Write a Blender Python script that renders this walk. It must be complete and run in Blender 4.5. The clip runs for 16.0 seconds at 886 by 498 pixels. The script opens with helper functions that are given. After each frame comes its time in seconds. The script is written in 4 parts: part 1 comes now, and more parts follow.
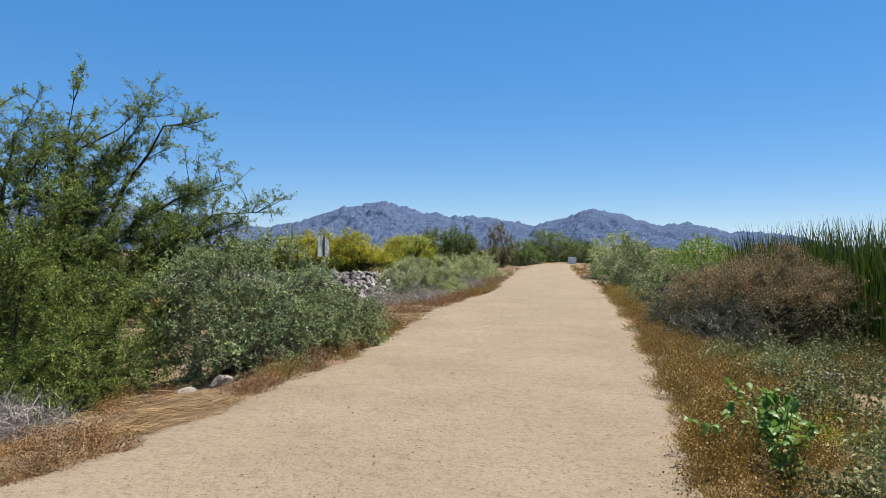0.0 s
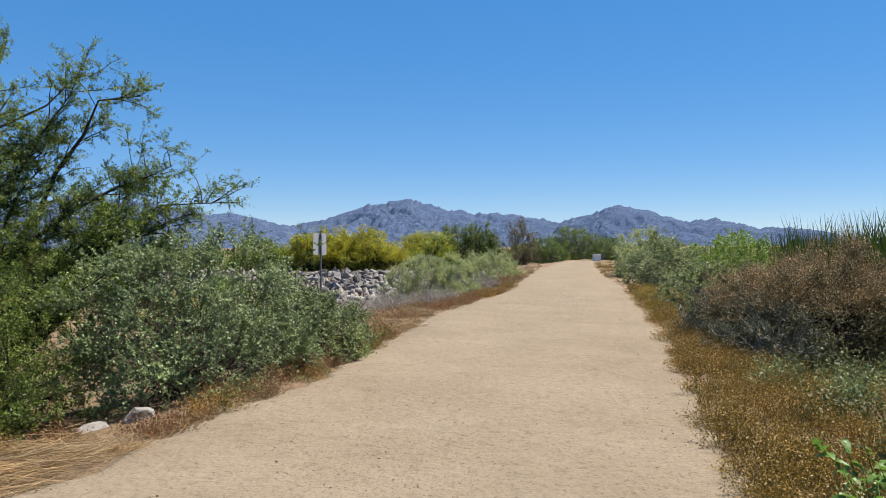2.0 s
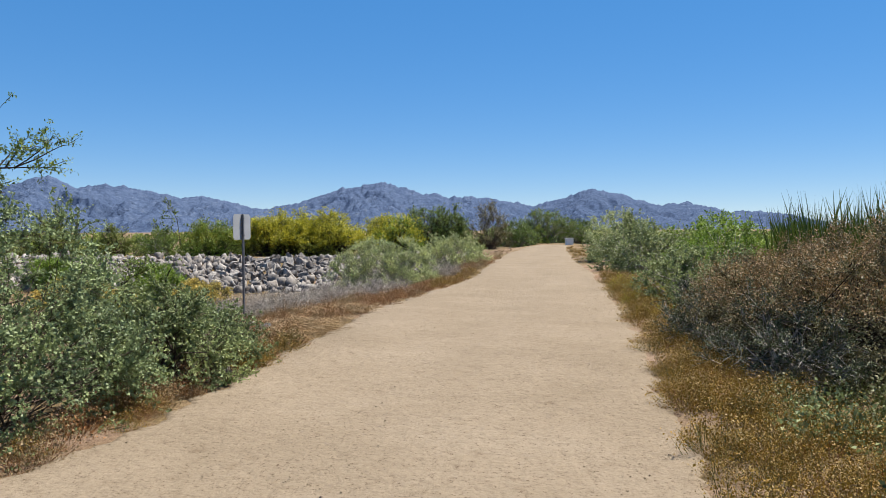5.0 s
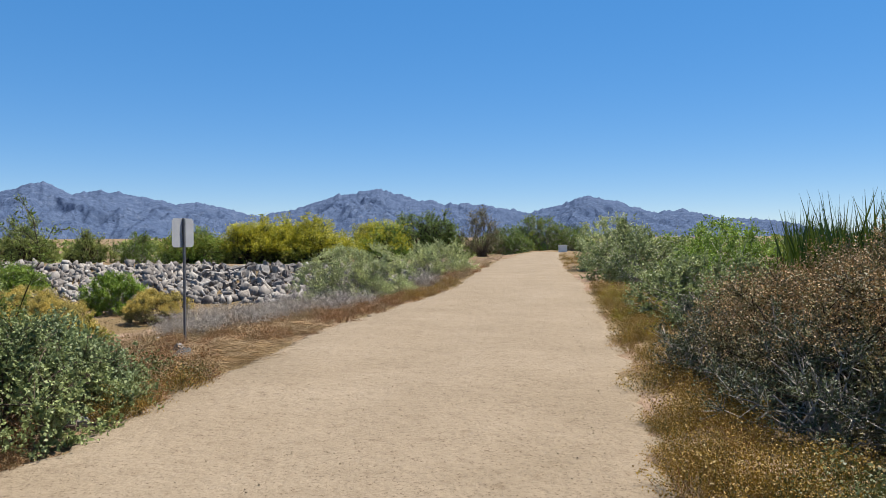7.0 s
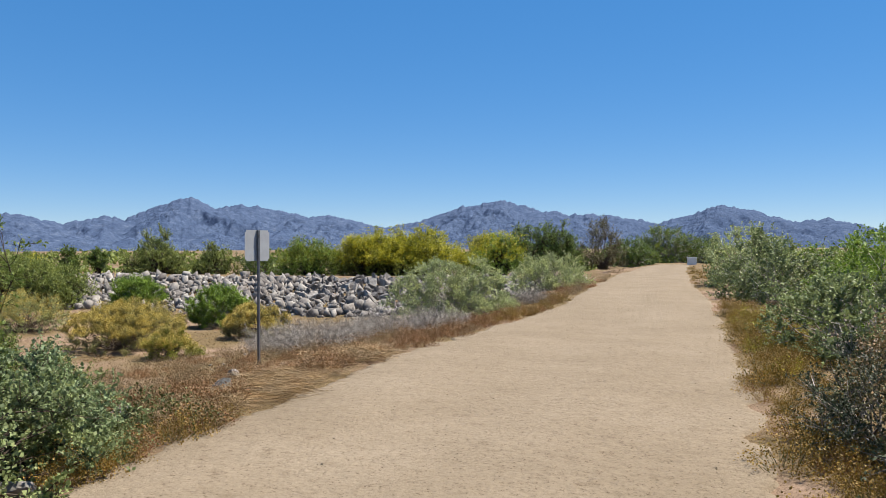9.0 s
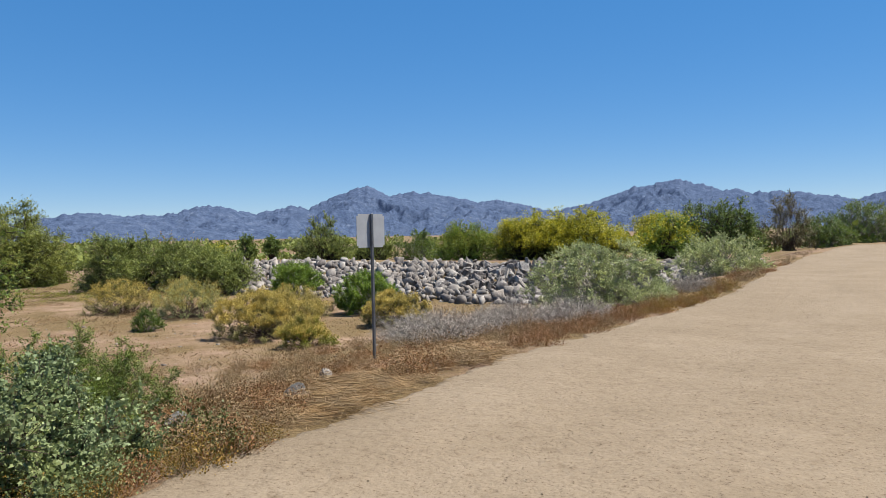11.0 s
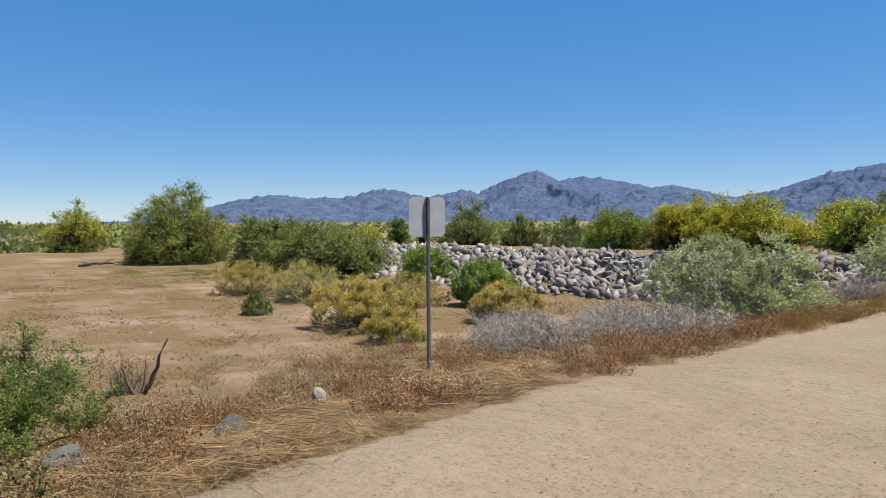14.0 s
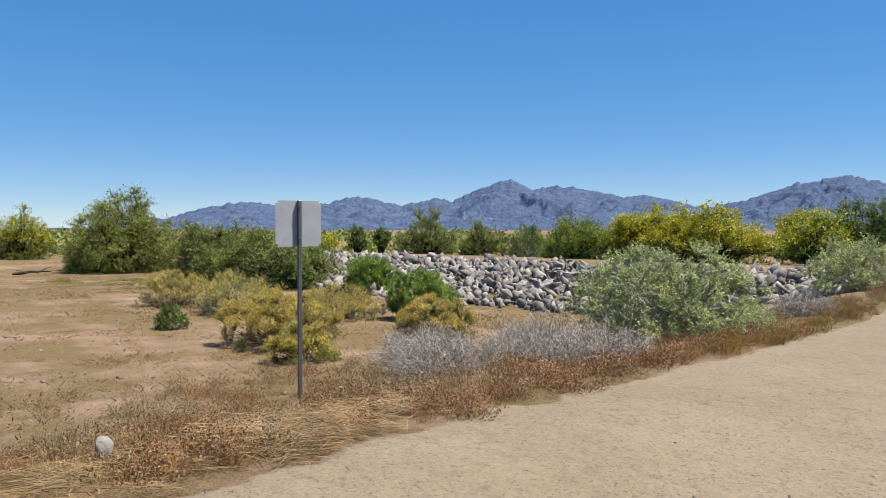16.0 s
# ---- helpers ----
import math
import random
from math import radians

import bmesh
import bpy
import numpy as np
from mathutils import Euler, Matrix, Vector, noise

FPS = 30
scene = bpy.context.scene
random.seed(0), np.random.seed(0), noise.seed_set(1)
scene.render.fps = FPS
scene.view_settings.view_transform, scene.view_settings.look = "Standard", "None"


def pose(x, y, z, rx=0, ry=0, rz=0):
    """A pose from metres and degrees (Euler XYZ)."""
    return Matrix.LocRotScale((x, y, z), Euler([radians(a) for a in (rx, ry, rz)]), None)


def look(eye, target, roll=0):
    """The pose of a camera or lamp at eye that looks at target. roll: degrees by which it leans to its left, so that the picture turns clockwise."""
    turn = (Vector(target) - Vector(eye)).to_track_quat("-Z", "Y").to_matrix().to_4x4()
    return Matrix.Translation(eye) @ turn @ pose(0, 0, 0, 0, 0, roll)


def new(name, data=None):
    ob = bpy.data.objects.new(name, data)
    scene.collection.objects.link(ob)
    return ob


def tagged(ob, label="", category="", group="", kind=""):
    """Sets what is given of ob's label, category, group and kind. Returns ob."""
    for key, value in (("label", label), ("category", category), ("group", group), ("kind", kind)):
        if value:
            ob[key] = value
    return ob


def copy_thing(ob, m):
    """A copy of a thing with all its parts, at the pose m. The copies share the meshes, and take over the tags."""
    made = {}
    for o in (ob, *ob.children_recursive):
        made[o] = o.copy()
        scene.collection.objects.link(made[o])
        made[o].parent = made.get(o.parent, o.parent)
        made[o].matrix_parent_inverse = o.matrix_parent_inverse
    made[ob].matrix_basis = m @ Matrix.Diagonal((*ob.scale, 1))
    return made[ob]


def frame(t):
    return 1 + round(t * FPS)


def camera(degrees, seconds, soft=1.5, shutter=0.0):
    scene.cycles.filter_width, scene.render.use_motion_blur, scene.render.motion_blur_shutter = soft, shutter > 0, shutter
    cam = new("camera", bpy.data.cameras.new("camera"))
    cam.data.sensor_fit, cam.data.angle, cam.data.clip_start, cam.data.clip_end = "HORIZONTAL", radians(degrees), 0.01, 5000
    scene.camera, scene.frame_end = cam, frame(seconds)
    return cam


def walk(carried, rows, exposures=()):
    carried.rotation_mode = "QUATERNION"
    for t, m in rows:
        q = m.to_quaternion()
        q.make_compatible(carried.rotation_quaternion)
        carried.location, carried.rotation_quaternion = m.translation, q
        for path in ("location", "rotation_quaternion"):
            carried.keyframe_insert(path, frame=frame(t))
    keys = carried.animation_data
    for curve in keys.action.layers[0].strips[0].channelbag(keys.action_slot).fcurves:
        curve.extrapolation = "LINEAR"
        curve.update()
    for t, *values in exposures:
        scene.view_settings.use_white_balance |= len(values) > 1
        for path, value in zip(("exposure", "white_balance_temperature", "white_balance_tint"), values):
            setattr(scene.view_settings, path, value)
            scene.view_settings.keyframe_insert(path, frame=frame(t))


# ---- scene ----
cam = camera(62.3, 16.0, soft=0.5)
METRES, EYE, TILT, LEAN, TURN = 15.6, 1.6, 0.0, 0.0, 0.0
ROWS = [
    (0.0, 0.0, 0.0, 0.0, -0.0, 0.0, 0.0),
    (0.5, 0.0084, 0.0311, 0.0009, 0.34, 0.18, 0.21),
    (1.0, 0.0164, 0.063, 0.0003, 0.85, 0.3, 0.12),
    (1.5, 0.0216, 0.0965, 0.0004, 0.72, 0.1, 0.47),
    (2.0, 0.0296, 0.1303, -0.0011, 1.92, -0.19, 0.28),
    (2.5, 0.0346, 0.1624, -0.002, 1.59, -0.52, 0.51),
    (3.0, 0.0447, 0.1931, -0.0036, 1.59, -0.98, 0.22),
    (3.5, 0.0499, 0.224, -0.0034, 1.13, -1.63, 0.26),
    (4.0, 0.0555, 0.2531, -0.0027, 0.5, -1.77, 0.47),
    (6.5, 0.099, 0.4076, -0.0017, -0.34, -0.96, 0.14),
    (7.0, 0.1083, 0.441, -0.0023, -0.36, -0.96, 0.24),
    (7.5, 0.1164, 0.4723, -0.0008, -0.33, -1.19, 0.86),
    (8.0, 0.126, 0.5026, 0.0001, 1.97, -0.97, 0.74),
    (8.5, 0.1315, 0.5312, 0.0011, 5.19, -0.25, 0.75),
    (9.0, 0.142, 0.559, -0.0005, 9.28, -0.03, 0.27),
    (9.5, 0.1458, 0.5877, -0.0017, 12.98, -0.01, 0.54),
    (10.0, 0.152, 0.6161, -0.0021, 16.39, -0.44, 1.04),
    (12.5, 0.1783, 0.763, -0.0012, 29.73, -2.03, 0.85),
    (13.0, 0.1818, 0.7915, -0.0017, 31.72, -2.3, 0.95),
    (13.5, 0.1861, 0.8213, -0.0006, 33.63, -2.27, 0.73),
    (14.0, 0.1928, 0.8508, 0.0001, 35.57, -2.17, 0.26),
    (14.5, 0.1966, 0.882, 0.0013, 34.94, -1.6, 0.06),
    (15.0, 0.2035, 0.9135, 0.0004, 34.8, -1.59, -0.21),
    (15.5, 0.2031, 0.9449, -0.0001, 33.72, -1.45, -0.22),
    (16.0, 0.2065, 0.9748, -0.0004, 33.54, -1.52, -0.07),
]
walk(cam, [(t, pose(0, 0, EYE, TILT, LEAN, TURN) @ pose(METRES * x, METRES * y, METRES * z, 90 + pitch, roll, yaw)) for t, x, y, z, yaw, pitch, roll in ROWS],
     [(0.0, 1.13), (4.0, 1.1), (7.0, 1.09), (9.5, 1.05), (12.5, 0.96), (13.5, 0.95), (14.5, 1.05), (16.0, 1.07)])

# ---- world, sun and exposure ----
SUN_AZ, SUN_EL = radians(30), radians(65)      # from the +x axis towards +y, and above the horizon
world = bpy.data.worlds.new("world")
scene.world = world
world.use_nodes = True
wn = world.node_tree.nodes
sky = wn.new("ShaderNodeTexSky")
sky.sky_type = "NISHITA"
sky.sun_disc = False
sky.sun_elevation = SUN_EL
sky.sun_rotation = math.pi / 2 - SUN_AZ
sky.altitude = 3000
sky.air_density, sky.dust_density, sky.ozone_density = 1.0, 0.0, 6.0
even = wn.new("ShaderNodeGamma")
even.inputs["Gamma"].default_value = 0.42
vivid = wn.new("ShaderNodeHueSaturation")
vivid.inputs["Hue"].default_value, vivid.inputs["Saturation"].default_value, vivid.inputs["Value"].default_value = 0.506, 1.95, 1.6
world.node_tree.links.new(sky.outputs[0], even.inputs["Color"])
world.node_tree.links.new(even.outputs[0], vivid.inputs["Color"])
world.node_tree.links.new(vivid.outputs[0], wn["Background"].inputs[0])
wn["Background"].inputs[1].default_value = 0.1
sun_dir = Vector((math.cos(SUN_EL) * math.cos(SUN_AZ), math.cos(SUN_EL) * math.sin(SUN_AZ), math.sin(SUN_EL)))
sun = new("sun", bpy.data.lights.new("sun", "SUN"))
sun.data.energy, sun.data.angle, sun.data.color = 5.0, radians(0.53), (1.0, 0.9, 0.76)
sun.matrix_world = look(sun_dir * 60, (0, 0, 0))
scene.view_settings.use_white_balance = True
scene.view_settings.white_balance_temperature = 6000

# ---- materials ----
def material(name):
    m = bpy.data.materials.new(name)
    m.use_nodes = True
    return m, m.node_tree.nodes, m.node_tree.links, m.node_tree.nodes["Principled BSDF"]


def noise_node(n, l, scale, detail=4.0, rough=0.6, coord="Object"):
    tex = n.new("ShaderNodeTexNoise")
    tex.inputs["Scale"].default_value, tex.inputs["Detail"].default_value, tex.inputs["Roughness"].default_value = scale, detail, rough
    tc = n.new("ShaderNodeTexCoord")
    l.new(tc.outputs[coord], tex.inputs["Vector"])
    return tex.outputs["Fac"]


def ramp(n, l, fac, stops):
    r = n.new("ShaderNodeValToRGB")
    while len(r.color_ramp.elements) < len(stops):
        r.color_ramp.elements.new(0.5)
    for e, (p, c) in zip(r.color_ramp.elements, stops):
        e.position, e.color = p, (*c, 1)
    l.new(fac, r.inputs[0])
    return r.outputs[0]


def mix(n, l, fac, a, b, blend="MIX"):
    m = n.new("ShaderNodeMix")
    m.data_type, m.blend_type = "RGBA", blend
    for sock, v in ((m.inputs[0], fac), (m.inputs[6], a), (m.inputs[7], b)):
        if isinstance(v, (int, float)):
            sock.default_value = v
        elif isinstance(v, tuple):
            sock.default_value = (*v, 1)
        else:
            l.new(v, sock)
    return m.outputs[2]


def bump(n, l, bsdf, height, strength, distance):
    b = n.new("ShaderNodeBump")
    b.inputs["Strength"].default_value, b.inputs["Distance"].default_value = strength, distance
    l.new(height, b.inputs["Height"])
    l.new(b.outputs[0], bsdf.inputs["Normal"])


def leaf_material(name, dark, mid, light, translucent=0.4, rough=0.55):
    """Leaves that differ one by one, and in drifts across the plant; some light passes through them."""
    m, n, l, p = material(name)
    geo = n.new("ShaderNodeNewGeometry")
    calm = lambda c: tuple(round(0.85 * a + 0.15 * b, 4) for a, b in zip(c, mid))
    one = ramp(n, l, geo.outputs["Random Per Island"], [(0.0, calm(dark)), (0.5, mid), (1.0, calm(light))])
    drift = ramp(n, l, noise_node(n, l, 1.7, 3), [(0.34, (0.56, 0.6, 0.62)), (0.66, (1.2, 1.16, 1.02))])
    col = mix(n, l, 1.0, one, drift, "MULTIPLY")
    l.new(col, p.inputs["Base Color"])
    p.inputs["Roughness"].default_value = rough
    p.inputs["Specular IOR Level"].default_value = 0.3
    t = n.new("ShaderNodeBsdfTranslucent")
    l.new(col, t.inputs[0])
    s = n.new("ShaderNodeMixShader")
    s.inputs[0].default_value = translucent
    l.new(p.outputs[0], s.inputs[1])
    l.new(t.outputs[0], s.inputs[2])
    l.new(s.outputs[0], n["Material Output"].inputs[0])
    return m


def rough_material(name, stops, scale, bump_scale, strength=0.5, distance=0.02, rough=0.9, island=False):
    m, n, l, p = material(name)
    col = ramp(n, l, noise_node(n, l, scale, 6, 0.65), stops)
    if island:
        geo = n.new("ShaderNodeNewGeometry")
        info = n.new("ShaderNodeObjectInfo")
        add = n.new("ShaderNodeMath")
        add.operation = "ADD"
        l.new(geo.outputs["Random Per Island"], add.inputs[0])
        l.new(info.outputs["Random"], add.inputs[1])
        fr = n.new("ShaderNodeMath")
        fr.operation = "FRACT"
        l.new(add.outputs[0], fr.inputs[0])
        tone = ramp(n, l, fr.outputs[0], [(0.0, (0.5, 0.47, 0.46)), (0.4, (0.85, 0.82, 0.8)), (0.75, (1.15, 1.09, 1.02)), (1.0, (1.4, 1.38, 1.34))])
        col = mix(n, l, 1.0, col, tone, "MULTIPLY")
    l.new(col, p.inputs["Base Color"])
    p.inputs["Roughness"].default_value = rough
    p.inputs["Specular IOR Level"].default_value = 0.2
    bump(n, l, p, noise_node(n, l, bump_scale, 8, 0.7), strength, distance)
    return m


def trail_material():
    """Compacted decomposed granite: pale sand with coarse grit, tracks and faint scuffs."""
    m, n, l, p = material("trail_granite")
    base = ramp(n, l, noise_node(n, l, 0.55, 5, 0.6), [(0.25, (0.1788, 0.1391, 0.0912)), (0.5, (0.2071, 0.1626, 0.1094)), (0.75, (0.2354, 0.1885, 0.1307))])
    grit = ramp(n, l, noise_node(n, l, 34, 5, 0.8), [(0.35, (0.4, 0.33, 0.28)), (0.44, (0.92, 0.915, 0.91)), (0.6, (1.0, 1.0, 1.0)), (0.7, (1.2, 1.2, 1.21))])
    patch = ramp(n, l, noise_node(n, l, 5.5, 6, 0.75), [(0.28, (0.74, 0.7, 0.66)), (0.45, (1.0, 1.0, 1.0)), (0.72, (1.07, 1.07, 1.07))])
    col = mix(n, l, 1.0, mix(n, l, 1.0, base, patch, "MULTIPLY"), grit, "MULTIPLY")
    l.new(col, p.inputs["Base Color"])
    p.inputs["Roughness"].default_value = 0.95
    p.inputs["Specular IOR Level"].default_value = 0.15
    add = n.new("ShaderNodeMath")
    add.operation = "ADD"
    l.new(ramp(n, l, noise_node(n, l, 10, 6, 0.66), [(0.2, (0, 0, 0)), (0.5, (0.6, 0.6, 0.6)), (0.8, (1, 1, 1))]), add.inputs[0])
    fine = n.new("ShaderNodeMath")
    fine.operation, fine.inputs[1].default_value = "MULTIPLY", 0.17
    l.new(noise_node(n, l, 110, 3, 0.7), fine.inputs[0])
    l.new(fine.outputs[0], add.inputs[1])
    bump(n, l, p, add.outputs[0], 0.65, 0.036)
    return m


def soil_material():
    """Dry floodplain: pink-tan bare earth with straw-coloured and rusty drifts of dead annuals."""
    m, n, l, p = material("dry_soil")
    bare = ramp(n, l, noise_node(n, l, 0.9, 6, 0.65), [(0.3, (0.1823, 0.118, 0.0764)), (0.5, (0.2461, 0.1685, 0.1132)), (0.72, (0.3009, 0.2149, 0.1518))])
    dead = ramp(n, l, noise_node(n, l, 14, 6, 0.8), [(0.3, (0.0681, 0.0446, 0.0197)), (0.5, (0.1362, 0.0967, 0.0434)), (0.7, (0.2195, 0.1636, 0.0755))])
    fac = ramp(n, l, noise_node(n, l, 0.22, 6, 0.68), [(0.38, (0, 0, 0)), (0.52, (0.9, 0.9, 0.9))])
    grit = ramp(n, l, noise_node(n, l, 45, 4, 0.8), [(0.36, (0.4, 0.37, 0.35)), (0.47, (0.95, 0.95, 0.95)), (0.7, (1.12, 1.12, 1.12))])
    col = mix(n, l, 1.0, mix(n, l, fac, bare, dead), grit, "MULTIPLY")
    l.new(col, p.inputs["Base Color"])
    p.inputs["Roughness"].default_value = 0.97
    p.inputs["Specular IOR Level"].default_value = 0.1
    bump(n, l, p, noise_node(n, l, 11, 9, 0.75), 0.8, 0.06)
    return m


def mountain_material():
    m, n, l, p = material("hazy_mountain_rock")
    # blue distance haze is put into the rock's base colour
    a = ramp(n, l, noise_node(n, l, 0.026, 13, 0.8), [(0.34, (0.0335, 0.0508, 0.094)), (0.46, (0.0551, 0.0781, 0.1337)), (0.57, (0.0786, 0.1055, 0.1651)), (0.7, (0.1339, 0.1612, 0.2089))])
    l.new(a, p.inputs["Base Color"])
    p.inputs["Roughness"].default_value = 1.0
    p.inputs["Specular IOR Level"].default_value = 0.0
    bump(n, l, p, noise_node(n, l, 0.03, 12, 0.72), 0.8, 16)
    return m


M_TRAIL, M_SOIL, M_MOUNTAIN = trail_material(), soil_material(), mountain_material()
M_WILLOW = leaf_material("willow_leaf", (0.148, 0.1729, 0.0324), (0.2418, 0.2725, 0.0535), (0.3515, 0.3759, 0.0911), 0.38)
# saltbush leaf with the shade under the brown bush put into its colour
M_SHADESALT = leaf_material("shaded_saltbush_leaf", (0.0428, 0.0555, 0.0263), (0.0774, 0.0922, 0.0439), (0.1284, 0.1411, 0.0703), 0.12)
# darker than saltbush_leaf, for the bushes nearest the trail's start
M_SALTNEAR = leaf_material("near_saltbush_leaf", (0.1206, 0.1574, 0.0681), (0.2082, 0.2626, 0.1179), (0.3287, 0.3973, 0.2017), 0.32)
M_GREYSTONE = rough_material("grey_boulder", [(0.3, (0.0564, 0.0547, 0.0485)), (0.5, (0.0849, 0.0809, 0.073)), (0.7, (0.1174, 0.1111, 0.1009))], 5, 22, 0.4, 0.006)
M_TAN = leaf_material("tan_weed", (0.1512, 0.0973, 0.0433), (0.2371, 0.1619, 0.0783), (0.3238, 0.2371, 0.1239), 0.186)
M_ROCK = rough_material("riprap_stone", [(0.3, (0.0979, 0.0874, 0.0799)), (0.5, (0.1969, 0.1846, 0.1713)), (0.7, (0.2957, 0.2857, 0.2624))], 2.2, 9, 0.6, 0.04, island=True)
M_PALE = rough_material("pale_boulder", [(0.3, (0.1428, 0.1285, 0.1101)), (0.5, (0.2025, 0.1848, 0.1612)), (0.7, (0.262, 0.2445, 0.2174))], 5, 22, 0.4, 0.006)
M_BARK = rough_material("bark", [(0.3, (0.0243, 0.0175, 0.0129)), (0.6, (0.054, 0.0403, 0.0296))], 9, 40, 0.8, 0.01)
M_TWIG = rough_material("grey_twig", [(0.3, (0.2297, 0.2113, 0.1855)), (0.6, (0.3686, 0.344, 0.3093))], 12, 60, 0.4, 0.004, island=True)
M_DEAD = rough_material("dead_wood", [(0.3, (0.0486, 0.0327, 0.0243)), (0.6, (0.1079, 0.0806, 0.0593))], 9, 40, 0.8, 0.01)
M_STRAW = leaf_material("straw", (0.1832, 0.111, 0.0486), (0.2911, 0.1915, 0.092), (0.3884, 0.2858, 0.1672), 0.124)
M_RUST = leaf_material("rusty_weed", (0.1401, 0.0634, 0.0243), (0.2506, 0.1198, 0.0478), (0.3493, 0.2035, 0.0842), 0.186)
M_GOLD = leaf_material("golden_weed", (0.1748, 0.101, 0.0172), (0.2651, 0.1588, 0.0249), (0.3495, 0.2328, 0.0433), 0.186)
M_WEEDGREEN = leaf_material("weed_green", (0.0615, 0.0709, 0.0186), (0.1023, 0.1136, 0.0309), (0.1637, 0.1564, 0.0494), 0.155)
M_SALT = leaf_material("saltbush_leaf", (0.2224, 0.2578, 0.1042), (0.3816, 0.4244, 0.1804), (0.5492, 0.5945, 0.3016), 0.32)
M_SALTGREEN = leaf_material("saltbush_green_leaf", (0.1174, 0.1492, 0.0533), (0.2061, 0.2482, 0.0987), (0.3053, 0.3482, 0.1591), 0.32)
M_MESQ = leaf_material("mesquite_leaf", (0.075, 0.1126, 0.0175), (0.1456, 0.2017, 0.0349), (0.2726, 0.3279, 0.0695), 0.34)
M_TAMA = leaf_material("tamarisk_leaf", (0.1239, 0.1505, 0.0342), (0.203, 0.2409, 0.0564), (0.2929, 0.3313, 0.0905), 0.38)
M_DARKGREEN = leaf_material("dark_shrub_leaf", (0.0603, 0.0993, 0.0191), (0.1206, 0.1725, 0.0338), (0.2156, 0.2761, 0.0603), 0.38)
M_BRIGHT = leaf_material("bright_shrub_leaf", (0.1078, 0.1736, 0.0198), (0.1806, 0.269, 0.0327), (0.275, 0.3686, 0.0623), 0.35)
M_YELLOW = leaf_material("yellow_blossom", (0.2945, 0.2684, 0.0167), (0.4426, 0.413, 0.0228), (0.5448, 0.5141, 0.0464), 0.35)
M_PALOLEAF = leaf_material("palo_verde_leaf", (0.1162, 0.1446, 0.0167), (0.2098, 0.2316, 0.0258), (0.326, 0.326, 0.0365), 0.35)
M_BRITTLE = leaf_material("brittlebush_leaf", (0.1868, 0.1743, 0.0592), (0.2805, 0.2595, 0.094), (0.3615, 0.3294, 0.1289), 0.236)
M_BRITTLEHEAD = leaf_material("brittlebush_head", (0.3874, 0.293, 0.0564), (0.5001, 0.38, 0.0842), (0.5968, 0.4753, 0.1239), 0.186)
M_BROWNBUSH = leaf_material("brown_bush_leaf", (0.0898, 0.0832, 0.0392), (0.163, 0.1424, 0.0626), (0.2526, 0.2125, 0.088), 0.12)
M_BROWNTIP = leaf_material("brown_bush_tip", (0.2032, 0.1214, 0.0556), (0.3177, 0.2, 0.089), (0.4199, 0.2854, 0.1383), 0.15)
M_REED = leaf_material("cattail_blade", (0.0283, 0.0489, 0.0055), (0.0647, 0.1011, 0.0101), (0.1375, 0.1738, 0.0246), 0.186, 0.4)
M_BROAD = leaf_material("broad_leaf", (0.0784, 0.1578, 0.0213), (0.1304, 0.228, 0.035), (0.218, 0.3238, 0.0654), 0.4, 0.45)
M_SIGN = rough_material("weathered_aluminium", [(0.3, (0.3022, 0.3081, 0.3141)), (0.7, (0.3626, 0.3686, 0.3745))], 5, 60, 0.1, 0.002, 0.45)
M_SIGNFACE = rough_material("sign_face", [(0.3, (0.602, 0.602, 0.5854)), (0.7, (0.6691, 0.6691, 0.6525))], 5, 60, 0.05, 0.001, 0.5)
M_POST = rough_material("galvanised_steel", [(0.3, (0.1079, 0.1079, 0.1132)), (0.7, (0.1725, 0.1725, 0.1778))], 8, 50, 0.3, 0.002, 0.5)
M_POST.node_tree.nodes["Principled BSDF"].inputs["Metallic"].default_value = 0.6

# ---- mesh helpers ----
rng = np.random.default_rng(7)


def mesh_from(name, verts, faces_flat, sizes, mat, smooth=False):
    me = bpy.data.meshes.new(name)
    verts = np.asarray(verts, np.float32)
    faces_flat, sizes = np.asarray(faces_flat, np.int32), np.asarray(sizes, np.int32)
    me.vertices.add(len(verts))
    me.vertices.foreach_set("co", verts.ravel())
    me.loops.add(len(faces_flat))
    me.loops.foreach_set("vertex_index", faces_flat)
    me.polygons.add(len(sizes))
    me.polygons.foreach_set("loop_start", np.concatenate(([0], np.cumsum(sizes)[:-1])).astype(np.int32))
    me.polygons.foreach_set("loop_total", sizes)
    if smooth:
        me.polygons.foreach_set("use_smooth", np.ones(len(sizes), bool))
    me.materials.append(mat)
    me.update(calc_edges=True)
    me.validate()
    return me


def part_mesh(name, me, parent, label=""):
    ob = new(name, me)
    ob.parent = parent
    if label:
        tagged(ob, label)
    return ob


def part(name, bm, mat, parent, label=""):
    me = bpy.data.meshes.new(name)
    bm.to_mesh(me)
    bm.free()
    me.materials.append(mat)
    return part_mesh(name, me, parent, label)


def thing(name, x, y, z, label, category, group="", kind="", turn=0.0):
    ob = new(name)
    ob.location, ob.rotation_euler = (x, y, z), (0, 0, turn)
    return tagged(ob, label, category, group, kind)


def unit(v):
    return v / np.maximum(np.linalg.norm(v, axis=-1, keepdims=True), 1e-9)


